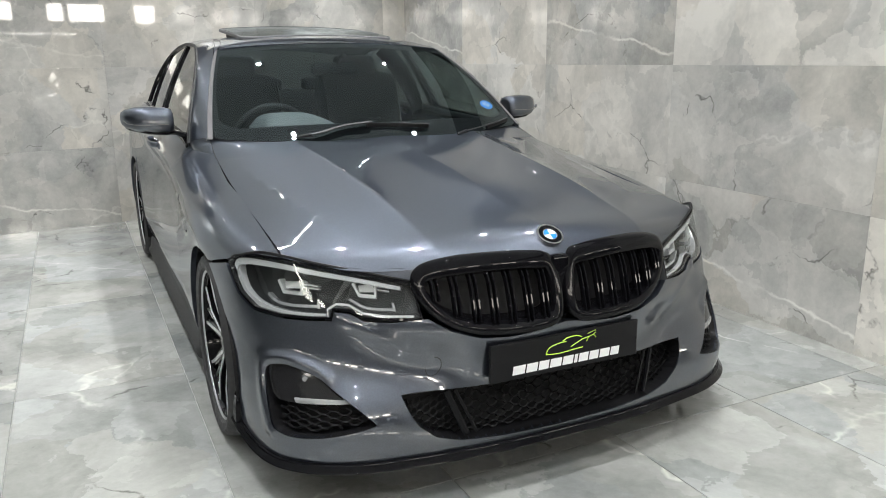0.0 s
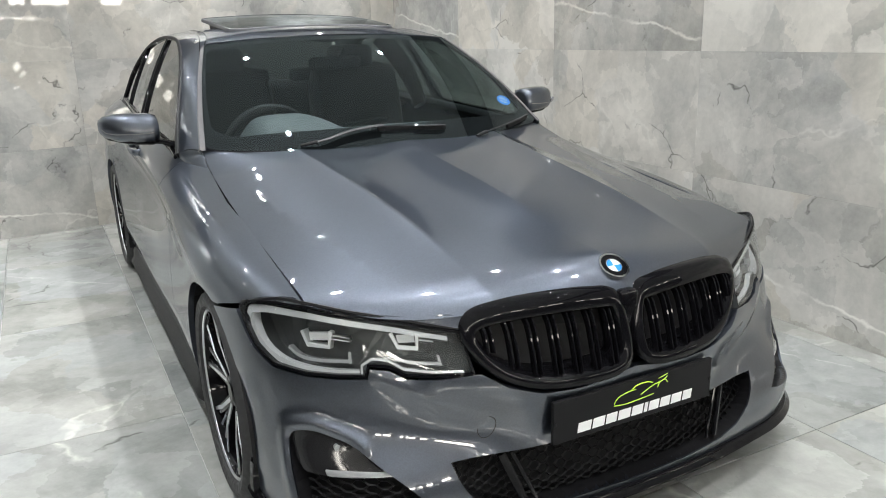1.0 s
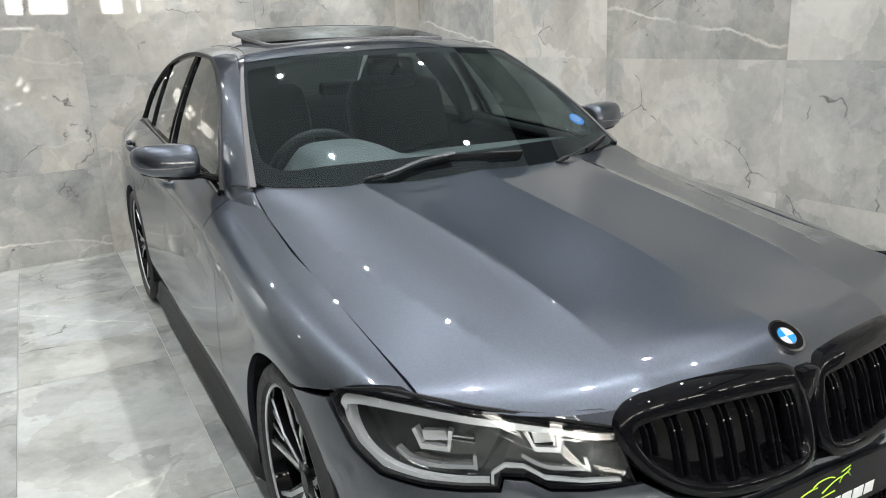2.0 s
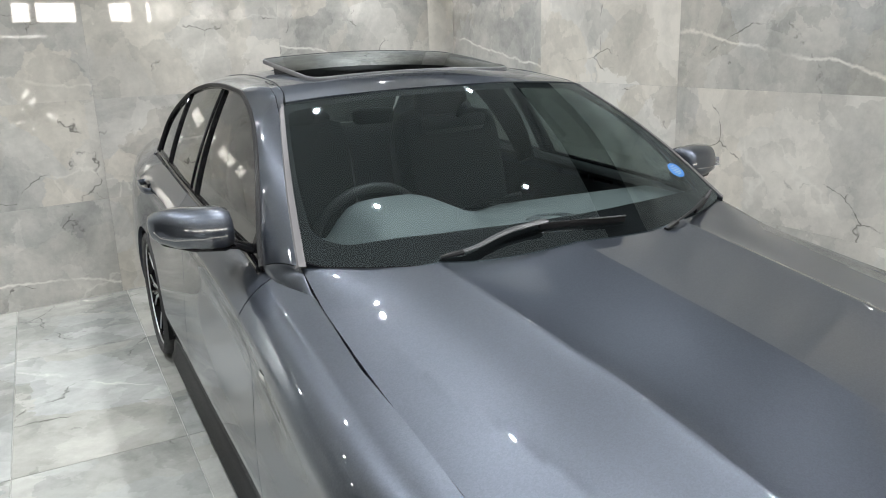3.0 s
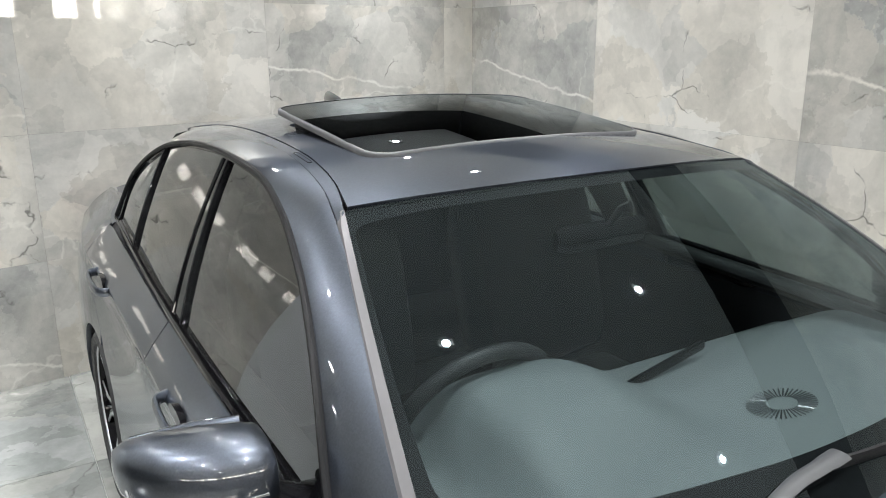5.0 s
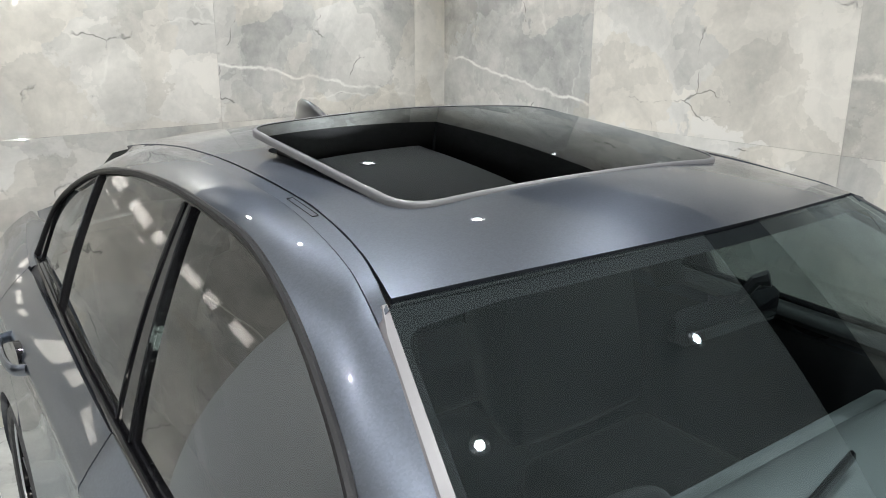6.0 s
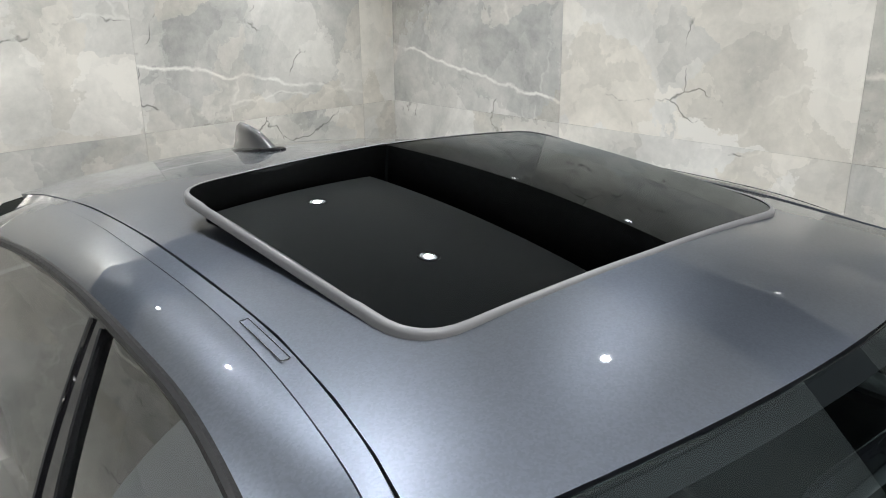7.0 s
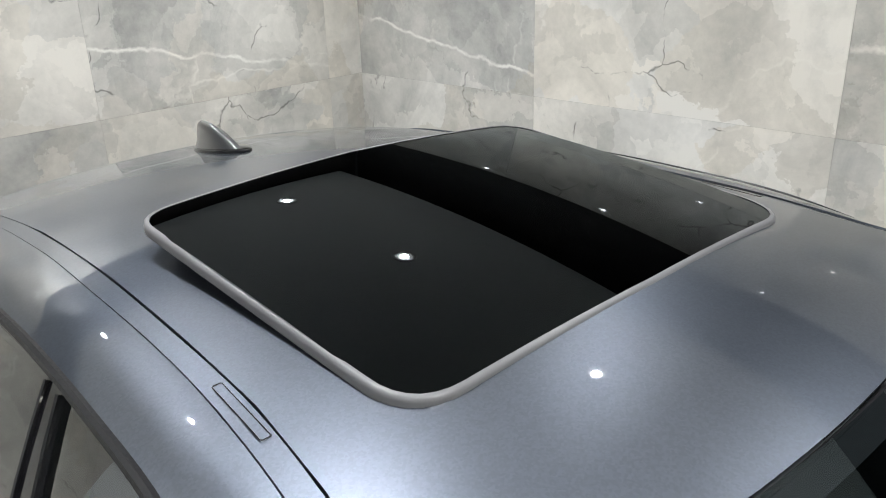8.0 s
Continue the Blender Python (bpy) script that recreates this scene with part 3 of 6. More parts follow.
bumper_arch = [(nose_arch(z), z) for z in (0.632, 0.61, 0.58, 0.54, 0.5, 0.45, 0.4, 0.34, 0.28, 0.22, 0.17)]
kid_low = [(solve_down(lambda s, q=q: nose(s, q[1])[0], q[0], 0, 0.7), q[1]) for q in [(0.0, 0.497), (0.035, 0.493), (0.075, 0.484), (0.17, 0.479), (0.28, 0.487), (0.365, 0.515), (0.42, 0.552)]]
bumper_line = kid_low + [(q[0], q[1] - 0.002) for q in LAMP_LOW[1:-1]] + [(1.072, 0.664)] + bumper_arch + [(1.05, 0.165), (0.9, 0.16), (0.6, 0.155), (0.3, 0.152), (0, 0.15)] + CUT[::-1] + [(0, 0.338)]
lip_ring = dense(shrink(FOG, -0.018), 0.012)
FOG_LIP = np.array(lip_ring[-int(0.16 * len(lip_ring)):] + lip_ring[:int(0.27 * len(lip_ring))])
FOLD = np.array(curve_through([(0.645, 0.553), (0.56, 0.515), (0.47, 0.455), (0.40, 0.425)], 8))


def near(line, s, z):
    """Distance from (s, z) to a line of points."""
    p, d = line[:-1], np.diff(line, axis=0)
    t = np.clip((((s, z) - p) * d).sum(1) / np.maximum((d * d).sum(1), 1e-12), 0, 1)
    return float(np.sqrt(((p + d * t[:, None] - (s, z)) ** 2).sum(1).min()))


def bumper_face(s, z):
    """The nose with the lip round the corner vent and the fold that runs in from the lamp."""
    x, y, q = nose(s, z)
    up = 0.010 * math.exp(-(near(FOG_LIP, s, z) / 0.016) ** 2) + 0.004 * math.exp(-(near(FOLD, s, z) / 0.022) ** 2)
    a = min(s, 1.1)
    return (x + up * 0.5 * a, y - up, q)


put("front_bumper", trimmed(bumper_face, bumper_line, [FOG], 0.010, 0.02, both=True, out=(0, -1, 0), seam=lambda a, b: a < 1e-5), PAINT, car, "dark grey painted front bumper with scuffs")


def nose_place(inset):
    """Places on the nose at a depth behind its face."""
    def place(s, z, d=0.0):
        p, e = Vector(nose(s, z)), 0.004
        n = (Vector(nose(s + e, z)) - Vector(nose(s - e, z))).cross(Vector(nose(s, z + e)) - Vector(nose(s, z - e)))
        n.normalize()
        if n.y > 0:
            n = -n
        return p - n * (inset + d)
    return place


def mirrored(bm, s):
    if s > 0:
        for v in bm.verts:
            v.co.x = -v.co.x
        bmesh.ops.reverse_faces(bm, faces=bm.faces)
    return bm


# side of bumper and lip: a gloss black splitter under the whole nose
def splitter_mesh():
    bm = bmesh.new()
    rings = []
    for k in range(-40, 41):
        s = abs(k) / 40 * 1.1
        sign = 1 if k >= 0 else -1
        up = 0.185 + 0.004 * s + (0.055 * ((s - 0.9) / 0.2) ** 2 if s > 0.9 else 0)
        x, y, z = nose(s, 0.17)
        o = Vector(nose(s + 0.01, 0.17)) - Vector(nose(max(s - 0.01, -0.01), 0.17))
        n = Vector((o.y, -o.x, 0)).normalized()
        prof = [(0.003, up - 0.028), (0.007, up - 0.030), (0.010, up - 0.037), (0.020, up - 0.044), (0.022, up - 0.049), (0.016, up - 0.053), (-0.08, up - 0.05), (-0.08, up - 0.03)]
        rings.append([bm.verts.new(((x + n.x * d) * sign, y + n.y * d, q)) for d, q in prof])
    for a, b in zip(rings, rings[1:]):
        for i in range(len(a)):
            bm.faces.new((a[i - 1], a[i], b[i], b[i - 1]))
    bm.faces.new(rings[0])
    bm.faces.new(rings[-1][::-1])
    return bm


put("front_splitter", splitter_mesh(), GLOSS_BLACK, car, "gloss black front lip", 40)


# gloss black flicks at the arch edge of the bumper
for s in (-1, 1):
    bm = bmesh.new()
    rings = []
    for k in range(9):
        t = k / 8
        z = 0.150 + 0.125 * t
        p, n = Vector(nose(1.075, z)), Vector((0.86, -0.5, 0))
        q = Vector(nose(1.105, z))
        w = 0.014 * math.sin(math.pi * (0.12 + 0.80 * t)) + 0.004
        rings.append([bm.verts.new(v) for v in (p - n * 0.004, p.lerp(q, 0.3) + n * w, p.lerp(q, 0.7) + n * w * 1.05, q - n * 0.004)])
    for a, b in zip(rings, rings[1:]):
        for i in range(4):
            bm.faces.new((a[i - 1], a[i], b[i], b[i - 1]))
    bm.faces.new(rings[0])
    bm.faces.new(rings[-1][::-1])
    put("bumper_flick", mirrored(bm, -s), GLOSS_BLACK, car, "gloss black corner flick", 40)


def hex_mesh(x0, x1, z0, z1, pitch=0.034, place=None, clip=None, bar=0.0035, flat=0.62):
    """Honeycomb of thin bars in the (a, z) rectangle, kept where clip allows."""
    bm = bmesh.new()
    seen = set()
    r = pitch / 2
    for j in range(int((z1 - z0) / (r * flat)) + 2):
        for i in range(int((x1 - x0) / (pitch * 1.0)) + 2):
            cx, cz = x0 + i * pitch * 1.0 + (pitch * 0.5 if j % 2 else 0), z0 + j * r * flat
            pts = [(cx - r * 0.72, cz), (cx - r * 0.28, cz + r * flat), (cx + r * 0.28, cz + r * flat), (cx + r * 0.72, cz), (cx + r * 0.28, cz - r * flat), (cx - r * 0.28, cz - r * flat)]
            for k in range(6):
                a, b = pts[k - 1], pts[k]
                key = tuple(sorted((tuple(round(q, 3) for q in a), tuple(round(q, 3) for q in b))))
                if key in seen or (clip and not (clip(*a) and clip(*b))):
                    continue
                seen.add(key)
                tube([place(*a), place(*b)], bar, 4, bm, False)
    return bm


# lower intake: dark recess, honeycomb, posts


def open_wall(poly, depth):
    """The inner sides and the back of a recess behind an opening."""
    bm = bmesh.new()
    f = [bm.verts.new(nose_place(0.004)(a, b)) for a, b in poly]
    r = [bm.verts.new(nose_place(depth)(a, b)) for a, b in poly]
    for i in range(len(poly)):
        if poly[i - 1][0] > 1e-4 or poly[i][0] > 1e-4:
            bm.faces.new((f[i - 1], f[i], r[i], r[i - 1]))
    bm.faces.new(r)
    return bm


def symmetric(bm):
    """Adds the mirror image over x = 0."""
    geo = bmesh.ops.duplicate(bm, geom=bm.verts[:] + bm.edges[:] + bm.faces[:])["geom"]
    for v in geo:
        if isinstance(v, bmesh.types.BMVert):
            v.co.x = -v.co.x
    return bm


grille = put("lower_grille", symmetric(open_wall(dense(CUT + [(0, 0.338)], 0.03), 0.07)), BLACK, car, "black lower air intake")
clip_cut = rounded(CUT + [(-0.01, 0.17), (-0.01, 0.338)], 0)
put("mesh_insert", symmetric(hex_mesh(0.0, 0.5, 0.17, 0.34, 0.042, lambda a, b: nose_place(0.045)(a, b), lambda a, b: bool(inside(clip_cut, [a], [b])[0]), 0.0035)), MESH_BLACK, grille, "black honeycomb")
for s in (-1, 1):
    for x0, w in ((0.298, 0.016), (0.270, 0.008)):
        bm = tube([Vector(nose_place(0.012)(x0 + 0.012, 0.333)) , Vector(nose_place(0.012)(x0 - 0.045, 0.20))], w * 0.5, 8, None, True, (1, 1.4))
        put("grille_post", mirrored(bm, -s if s < 0 else 1) if s < 0 else bm, GLOSS_BLACK, grille)

# fog openings: panel, clear lamp, honeycomb below
fog_upper = [(0.94, 0.35), (0.925, 0.415), (0.847, 0.424), (0.751, 0.397), (0.70, 0.355), (0.665, 0.328), (0.92, 0.322)]
for s in (-1, 1):
    bm = open_wall(dense(FOG, 0.03), 0.075)
    vent = put("corner_vent", mirrored(bm, -s), BLACK, car, "black corner air vent with fog lamp")
    me = trimmed(lambda a, b: tuple(nose_place(0.005 + max(0, 0.425 - b) * 0.12)(a, b)), rounded([(a, b) for a, b in shrink(fog_upper, 0.004)], 0.012), (), 0.02, 0.01, s, False, (0, -1, 0))
    put("vent_panel", me, PANEL, vent, "satin black upper vent panel")
    lamp = rounded([(0.852, 0.341), (0.672, 0.345), (0.660, 0.332), (0.85, 0.327)], 0.005)
    put("fog_lamp", trimmed(lambda a, b: tuple(nose_place(0.016 - 0.003 * math.sin((b - 0.324) / 0.02 * 3))(a, b)), lamp, (), 0.008, 0.02, s, False, (0, -1, 0)), CLEAR, vent, "clear slim fog lamp")
    clip_fog = shrink(FOG, 0.006)
    hexes = hex_mesh(0.58, 0.95, 0.235, 0.318, 0.075, lambda a, b: nose_place(0.035)(a, b), lambda a, b: bool(inside(clip_fog, [a], [b])[0]), 0.0036, 0.30)
    put("mesh_insert", mirrored(hexes, -s), MESH_BLACK, vent, "black honeycomb")
    eye = nose_place(0.012)(0.80, 0.39)
    put("parking_sensor", mirrored(tube([eye, eye + Vector((0.0, -0.009, 0))], 0.008, 14), -s), CLEAR, vent)

# towing cover: a round cap in the bumper
ringp = [(0.374 + 0.028 * math.cos(k / 28 * 2 * math.pi), 0.404 + 0.028 * math.sin(k / 28 * 2 * math.pi)) for k in range(28)]
bm = tube([nose_place(-0.0005)(a, b) for a, b in ringp + ringp[:1]], 0.0011, 4, None, False)
put("towing_cover", mirrored(bm, 1), BLACK, car, "round towing eye cover")


# kidney grille
def kid_face(x, z, d=0.0):
    return Vector((x, 0.012 + 0.30 * (z - 0.485) + 0.075 * (x / 0.45) ** 2.4 + d, z))


def kidney_mesh():
    bm = bmesh.new()
    steps = ((0.0, 0.03), (0.0, 0.006), (0.005, 0.0), (0.022, -0.003), (0.030, 0.001), (0.038, 0.02), (0.040, 0.07))
    rings = [[bm.verts.new(kid_face(a, b - 0.5 * off * min(max((b - 0.61) / 0.07, 0), 1), d)) for a, b in shrink(KIDNEY, off)] for off, d in steps]
    for p, q in zip(rings, rings[1:]):
        for i in range(len(p)):
            bm.faces.new((p[i - 1], p[i], q[i], q[i - 1]))
    return bm


kid_in = [(a, b - 0.019 * min(max((b - 0.61) / 0.07, 0), 1)) for a, b in shrink(KIDNEY, 0.038)]
kidney = empty("kidney_grille")
kidney.parent = car
tagged(kidney, "gloss black twin kidney grille")
for s in (-1, 1):
    put("grille_ring", mirrored(kidney_mesh(), -s), GLOSS_BLACK, kidney, "", 50)
    back = bmesh.new()
    back.faces.new([back.verts.new(kid_face(a, b, 0.075)) for a, b in kid_in])
    put("grille_back", mirrored(back, -s), BLACK, kidney)
    for k in range(7):
        x = 0.072 + k * 0.053
        zs = [b for i, (a, b) in enumerate(kid_in) for a0, b0 in [kid_in[i - 1]] if (a0 - x) * (a - x) <= 0]
        if len(zs) < 2:
            continue
        z0, z1 = min(zs) - 0.004, max(zs) + 0.004
        bm = bmesh.new()
        for dx in (-0.0085, 0.0065):
            path = [(x + dx, z0 + (z1 - z0) * t) for t in (0, 0.25, 0.5, 0.75, 0.9, 1.0)]
            tube([kid_face(a, b, 0.004 + (0.014 * (i / 5) ** 4)) for i, (a, b) in enumerate(path)], 0.0052, 6, bm, True, (0.75, 2.0))
        put("slat", mirrored(bm, -s), GLOSS_BLACK, kidney, "", 40)
bridge = box(-0.03, 0.03, 0.060, 0.10, 0.495, 0.69, 0.012)
put("grille_bridge", bridge, GLOSS_BLACK, kidney, "", 40)

# bonnet
bonnet_line = [(0.0, -0.012)] + [(0.05, -0.004), (0.10, 0.008), (0.19, 0.010), (0.28, 0.005), (0.36, 0.001), (0.44, 0.0), (0.57, 0.0), (0.70, 0.0), (0.7585, 0.004), (0.7585, 0.2), (0.7585, 0.6), (0.7585, 1.0), (0.758, 1.165), (0.745, 1.195), (0.70, 1.205), (0.6, 1.207), (0.45, 1.21), (0.2, 1.21), (0.0, 1.21)]
put("bonnet", trimmed(bonnet, bonnet_line, (), 0.016, 0.02, both=True, out=(0, 0, 1), seam=lambda a, b: a < 1e-5), PAINT, car, "dark grey bonnet with two creases")

# the bonnet's lip that drops between lamp and grille
lip = rounded([(0.386, 0.651), (0.46, 0.664), (0.558, 0.6795), (0.62, 0.690), (0.56, 0.684), (0.50, 0.681), (0.42, 0.685), (0.37, 0.676)], 0.004)
pair("bonnet_lip", "dark grey front edge of the bonnet", lambda a, b: tuple(nose_place(0.0035)(a, b)), lip, (), 0.015, 0.012, out=(0, -1, 0))

# wings
door_front = [(1.632, 0.885), (1.612, 0.80), (1.575, 0.65), (1.545, 0.5), (1.52, 0.35), (1.51, 0.205)]
door_mid = [(2.655, 0.955), (2.645, 0.85), (2.62, 0.7), (2.60, 0.5), (2.59, 0.35), (2.585, 0.205)]


def on_flank(points, shift=0.0):
    return [(y + shift, flank_b(y + shift, z)) for y, z in points]


gap = 0.0022
wing_line = [(0.40, 0.02), (0.36, -0.007)] + [(y, -0.007 + 0.011 * min(max((y - 0.9) / 0.3, 0), 1) - 0.13 * max(0, y - 1.1)) for y in (0.5, 0.7, 0.9, 1.1, 1.2, 1.3, 1.4, 1.5, 1.6)] + on_flank(door_front, -gap) + on_flank([(1.3, 0.205), (1.17, 0.205)])
wing_line += arch_points(AXLE_F, -12.5, 106, 26)[0:] + on_flank([(0.66, 0.643), (0.60, 0.660), (0.55, 0.672), (0.51, 0.690), (0.45, 0.708)])
pair("wing", "dark grey front wing over the wheel", flank, wing_line, (), 0.025, 0.018)


def door(name, label, line, **more):
    return pair(name, label, flank, line, (), 0.03, 0.018, **more)


front_line = [(1.64, 0.006)] + [(y, 0.004) for y in (1.8, 2.0, 2.2, 2.4, 2.55)] + on_flank(door_mid, -gap) + on_flank([(2.3, 0.205), (2.0, 0.205), (1.7, 0.205)]) + on_flank(door_front[::-1], gap)
front_doors = door("front_door", "dark grey front door with body coloured handle", front_line)
rear_edge = [(3.70, 0.985), (3.65, 0.9), (3.55, 0.78), (3.45, 0.68)]
rear_arc = [q for q in arch_points(AXLE_R, 118, 192, 16, ARCH + 0.01)]
rear_line = [(y, 0.004) for y in (2.66, 2.8, 3.0, 3.2, 3.4, 3.6)] + on_flank(rear_edge, -gap) + rear_arc + on_flank([(3.0, 0.205), (2.8, 0.205)]) + on_flank(door_mid[::-1], gap)
rear_doors = door("rear_door", "dark grey rear door with body coloured handle", rear_line)
quarter_line = [(3.71, 0.004), (3.9, 0.004), (4.2, 0.004), (4.5, 0.01), (4.52, 0.3), (4.5, 0.6), (4.4, 0.85)] + arch_points(AXLE_R, -8, 110, 22) + on_flank(rear_edge[::-1], gap)
pair("rear_quarter", "dark grey rear quarter panel", flank, quarter_line, (), 0.03, 0.018)

# sills with black skirts
for s in (-1, 1):
    bm = bmesh.new()
    rings = []
    for k in range(30):
        y = 1.145 + (3.25 - 1.145) * k / 29
        w = 0.004 if 0 < k < 29 else -0.02
        rings.append([bm.verts.new((s * (x + w), y, z)) for x, z in ((0.866, 0.212), (0.876, 0.19), (0.881, 0.15), (0.893, 0.132), (0.895, 0.123), (0.87, 0.112), (0.78, 0.112), (0.78, 0.212))])
    for a, b in zip(rings, rings[1:]):
        for i in range(len(a)):
            bm.faces.new((a[i - 1], a[i], b[i], b[i - 1]))
    bm.faces.new(rings[0])
    bm.faces.new(rings[-1][::-1])
    put("side_skirt", bm, MESH_BLACK, car, "black side skirt", 40)

# windscreen, with its black border and pale side trims
screen_line = rounded([(0.0, 0.0, 0), (0.62, 0.0, 0.02), (0.66, 0.02, 0.03), (0.66, 0.69, 0.02), (0.64, 0.702, 0.01), (0.0, 0.690, 0)], n=4)
windscreen = put("windscreen", trimmed(screen, screen_line, (), 0.04, 0.0, both=True, out=(0, -1, 1), seam=lambda a, b: a < 1e-5), WINDSCREEN, car, "tinted windscreen")
windscreen.visible_shadow = False
frit_hole = rounded([(0.0, 0.105, 0), (0.25, 0.104, 0.05), (0.45, 0.092, 0.05), (0.57, 0.07, 0.06), (0.628, 0.11, 0.05), (0.638, 0.3, 0.05), (0.64, 0.655, 0.03), (0.5, 0.668, 0.03), (0.0, 0.664, 0)], n=4)
frit_line = [q for q in screen_line if q[0] > 1e-4]
frit_poly = [(0.0, 0.0)] + frit_line + [(0.0, 0.690)] + [(0.0, 0.664)] + [q for q in frit_hole if q[0] > 1e-4][::-1] + [(0.0, 0.105)]


def under_screen(a, b, d=0.004):
    p = screen(a, b)
    return (p[0], p[1] + d * 0.5, p[2] - d * 0.87)


put("screen_border", trimmed(under_screen, frit_poly, (), 0.03, 0.0, both=True, out=(0, -1, 1), seam=lambda a, b: a < 1e-5), FRIT, windscreen, "black printed border")
ring_s = [(-0.568 + 0.035 * math.cos(k / 20 * 2 * math.pi), 0.165 + 0.033 * math.sin(k / 20 * 2 * math.pi)) for k in range(20)]
put("licence_disc", trimmed(lambda a, b: under_screen(a, b, 0.002), [(-a, b) for a, b in ring_s], (), 0.02, 0.0, 1, False, (0, -1, 1)), STICKER, windscreen, "round blue licence sticker")
for k in range(5):
    half = (0.010, 0.019, 0.022, 0.019, 0.012)[k]
    low = 0.146 + 0.009 * k
    put("disc_print", trimmed(lambda a, b: under_screen(a, b, 0.0012), [(0.568 - half, low), (0.568 + half, low), (0.568 + half, low + 0.0035), (0.568 - half, low + 0.0035)], (), 0.02, 0.0, 1, False, (0, -1, 1)), PAPER, windscreen, "pale print bar")
for s in (-1, 1):
    bm = bmesh.new()
    rings = []
    for k in range(15):
        b = -0.005 + 0.705 * k / 14
        w = 0.015 - 0.002 * k / 14 - (0.006 if k == 14 else 0)
        p, q = Vector(screen(0.652, b)), Vector(screen(0.652 + w, b))
        up = Vector((0.25, -0.5, 0.8)).normalized()
        rings.append([bm.verts.new(Vector((v.x * s, v.y, v.z))) for v in (p, p + up * 0.003, q + up * 0.0025, Vector(screen(0.652 + w + 0.008, b)) - up * 0.006)])
    for a, b in zip(rings, rings[1:]):
        for i in range(4):
            bm.faces.new((a[i - 1], a[i], b[i], b[i - 1]))
    put("pillar_trim", bm, TRIM, car, "pale satin windscreen trim", 30)

# pillars and roof rails: a sheet between the screen and roof side and the window line
INNER = curve_through([screen(0.667, b) for b in (-0.012, 0.20, 0.39, 0.58)] + [(0.589, 2.165, 1.303), (0.566, 2.27, 1.324), (0.545, 2.43, 1.345), (0.530, 2.62, 1.357), (0.524, 2.88, 1.364), (0.518, 3.15, 1.358), (0.530, 3.45, 1.330), (0.585, 3.75, 1.215), (0.63, 4.02, 1.06), (0.65, 4.15, 0.99)], 5)
HEAD = [(1.666, 0.895), (1.75, 0.972), (1.86, 1.075), (1.99, 1.168), (2.10, 1.225), (2.24, 1.279), (2.42, 1.322), (2.60, 1.336), (2.86, 1.341), (3.13, 1.327), (3.41, 1.288), (3.62, 1.222), (3.765, 1.135), (3.82, 0.992)]
OUTER = curve_through([glasshouse(*q) for q in HEAD], 5)


def rail(a, b):
    """a along the car in steps of 0.05, b across from the roof (0) to the windows (0.09)."""
    k = min(max(a / 0.05, 0), len(INNER) - 1.001)
    i, t = int(k), k - int(k)
    p = Vector(INNER[i]).lerp(Vector(INNER[i + 1]), t)
    q = Vector(OUTER[i]).lerp(Vector(OUTER[i + 1]), t)
    w = b / 0.09
    m = p.lerp(q, w)
    return tuple(m + Vector((0.6, 0, 0.8)) * 0.055 * (q - p).length * 4 * w * (1 - w))


pair("roof_rail", "dark grey roof side and pillars", rail, [(0.012, 0), (0.052, 0.09), ((len(INNER) - 1) * 0.05, 0.09), ((len(INNER) - 1) * 0.05, 0)], (), 0.02, 0.012, out=(1, 0, 1))

# the wing's rear corner between bonnet and door, running up to a joint on the pillar
CORNER = [(bonnet(0.7588, b), flank(y, 0.003)) for b, y in ((1.09, 1.47), (1.11, 1.50), (1.13, 1.53), (1.145, 1.57), (1.155, 1.605))]
columns = []
for t in (0.0, 0.08, 0.35, 0.65, 0.9, 1.0):
    line = []
    for k, (p, q) in enumerate(CORNER):
        p, q = Vector(p), Vector(q) + Vector((0.0014 * k * k, 0, 0))
        sink = 0.020 * (1 - k / 3) if k < 3 else 0
        line.append(tuple(p.lerp(q, t) + Vector((0, 0, 0.06 * (q - p).length * t * (1 - t) * 4 - sink - (0.0015 if t == 0 else 0)))))
    line.append(rail(0.008 + 0.04 * t, 0.09 * t))
    columns.append(curve_through(line, 4))
for s in (-1, 1):
    bm = bmesh.new()
    rings = []
    for ring in zip(*columns):
        p, q = ring[0], ring[-1]
        ring = [(p[0], p[1], p[2] - 0.03)] + list(ring) + [(q[0] - 0.004, q[1], q[2] - 0.02)]
        rings.append([bm.verts.new((v[0] * s, v[1], v[2])) for v in ring])
    rings.append([bm.verts.new((v.co.x, v.co.y + 0.004, v.co.z - 0.012)) for v in rings[-1]])
    for a, b in zip(rings, rings[1:]):
        for i in range(len(a) - 1):
            bm.faces.new((a[i], a[i + 1], b[i + 1], b[i]))
    put("wing_corner", bm, PAINT, car, "dark grey wing corner at the pillar foot", 45)

# shoulders beside the boot
SHOULDER_IN = curve_through([(0.757, 3.70, 0.984), (0.757, 3.82, 0.988), (0.70, 4.0, 0.991), (0.652, 4.15, 0.990), (0.67, 4.35, 0.985), (0.66, 4.5, 0.972)], 4)
SHOULDER_OUT = curve_through([flank(y, 0.003) for y in (3.68, 3.80, 3.95, 4.10, 4.30, 4.50)], 4)
for s in (-1, 1):
    bm = bmesh.new()
    rings = [[bm.verts.new((s * v.x, v.y, v.z)) for v in (Vector(p), Vector(p).lerp(Vector(q), 0.35) + Vector((0, 0, 0.006)), Vector(p).lerp(Vector(q), 0.7) + Vector((0, 0, 0.006)), Vector(q))] for p, q in zip(SHOULDER_IN, SHOULDER_OUT)]
    for a, b in zip(rings, rings[1:]):
        for i in range(3):
            bm.faces.new((a[i], a[i + 1], b[i + 1], b[i]))
    put("rear_shoulder", bm, PAINT, car, "dark grey rear shoulder", 60)

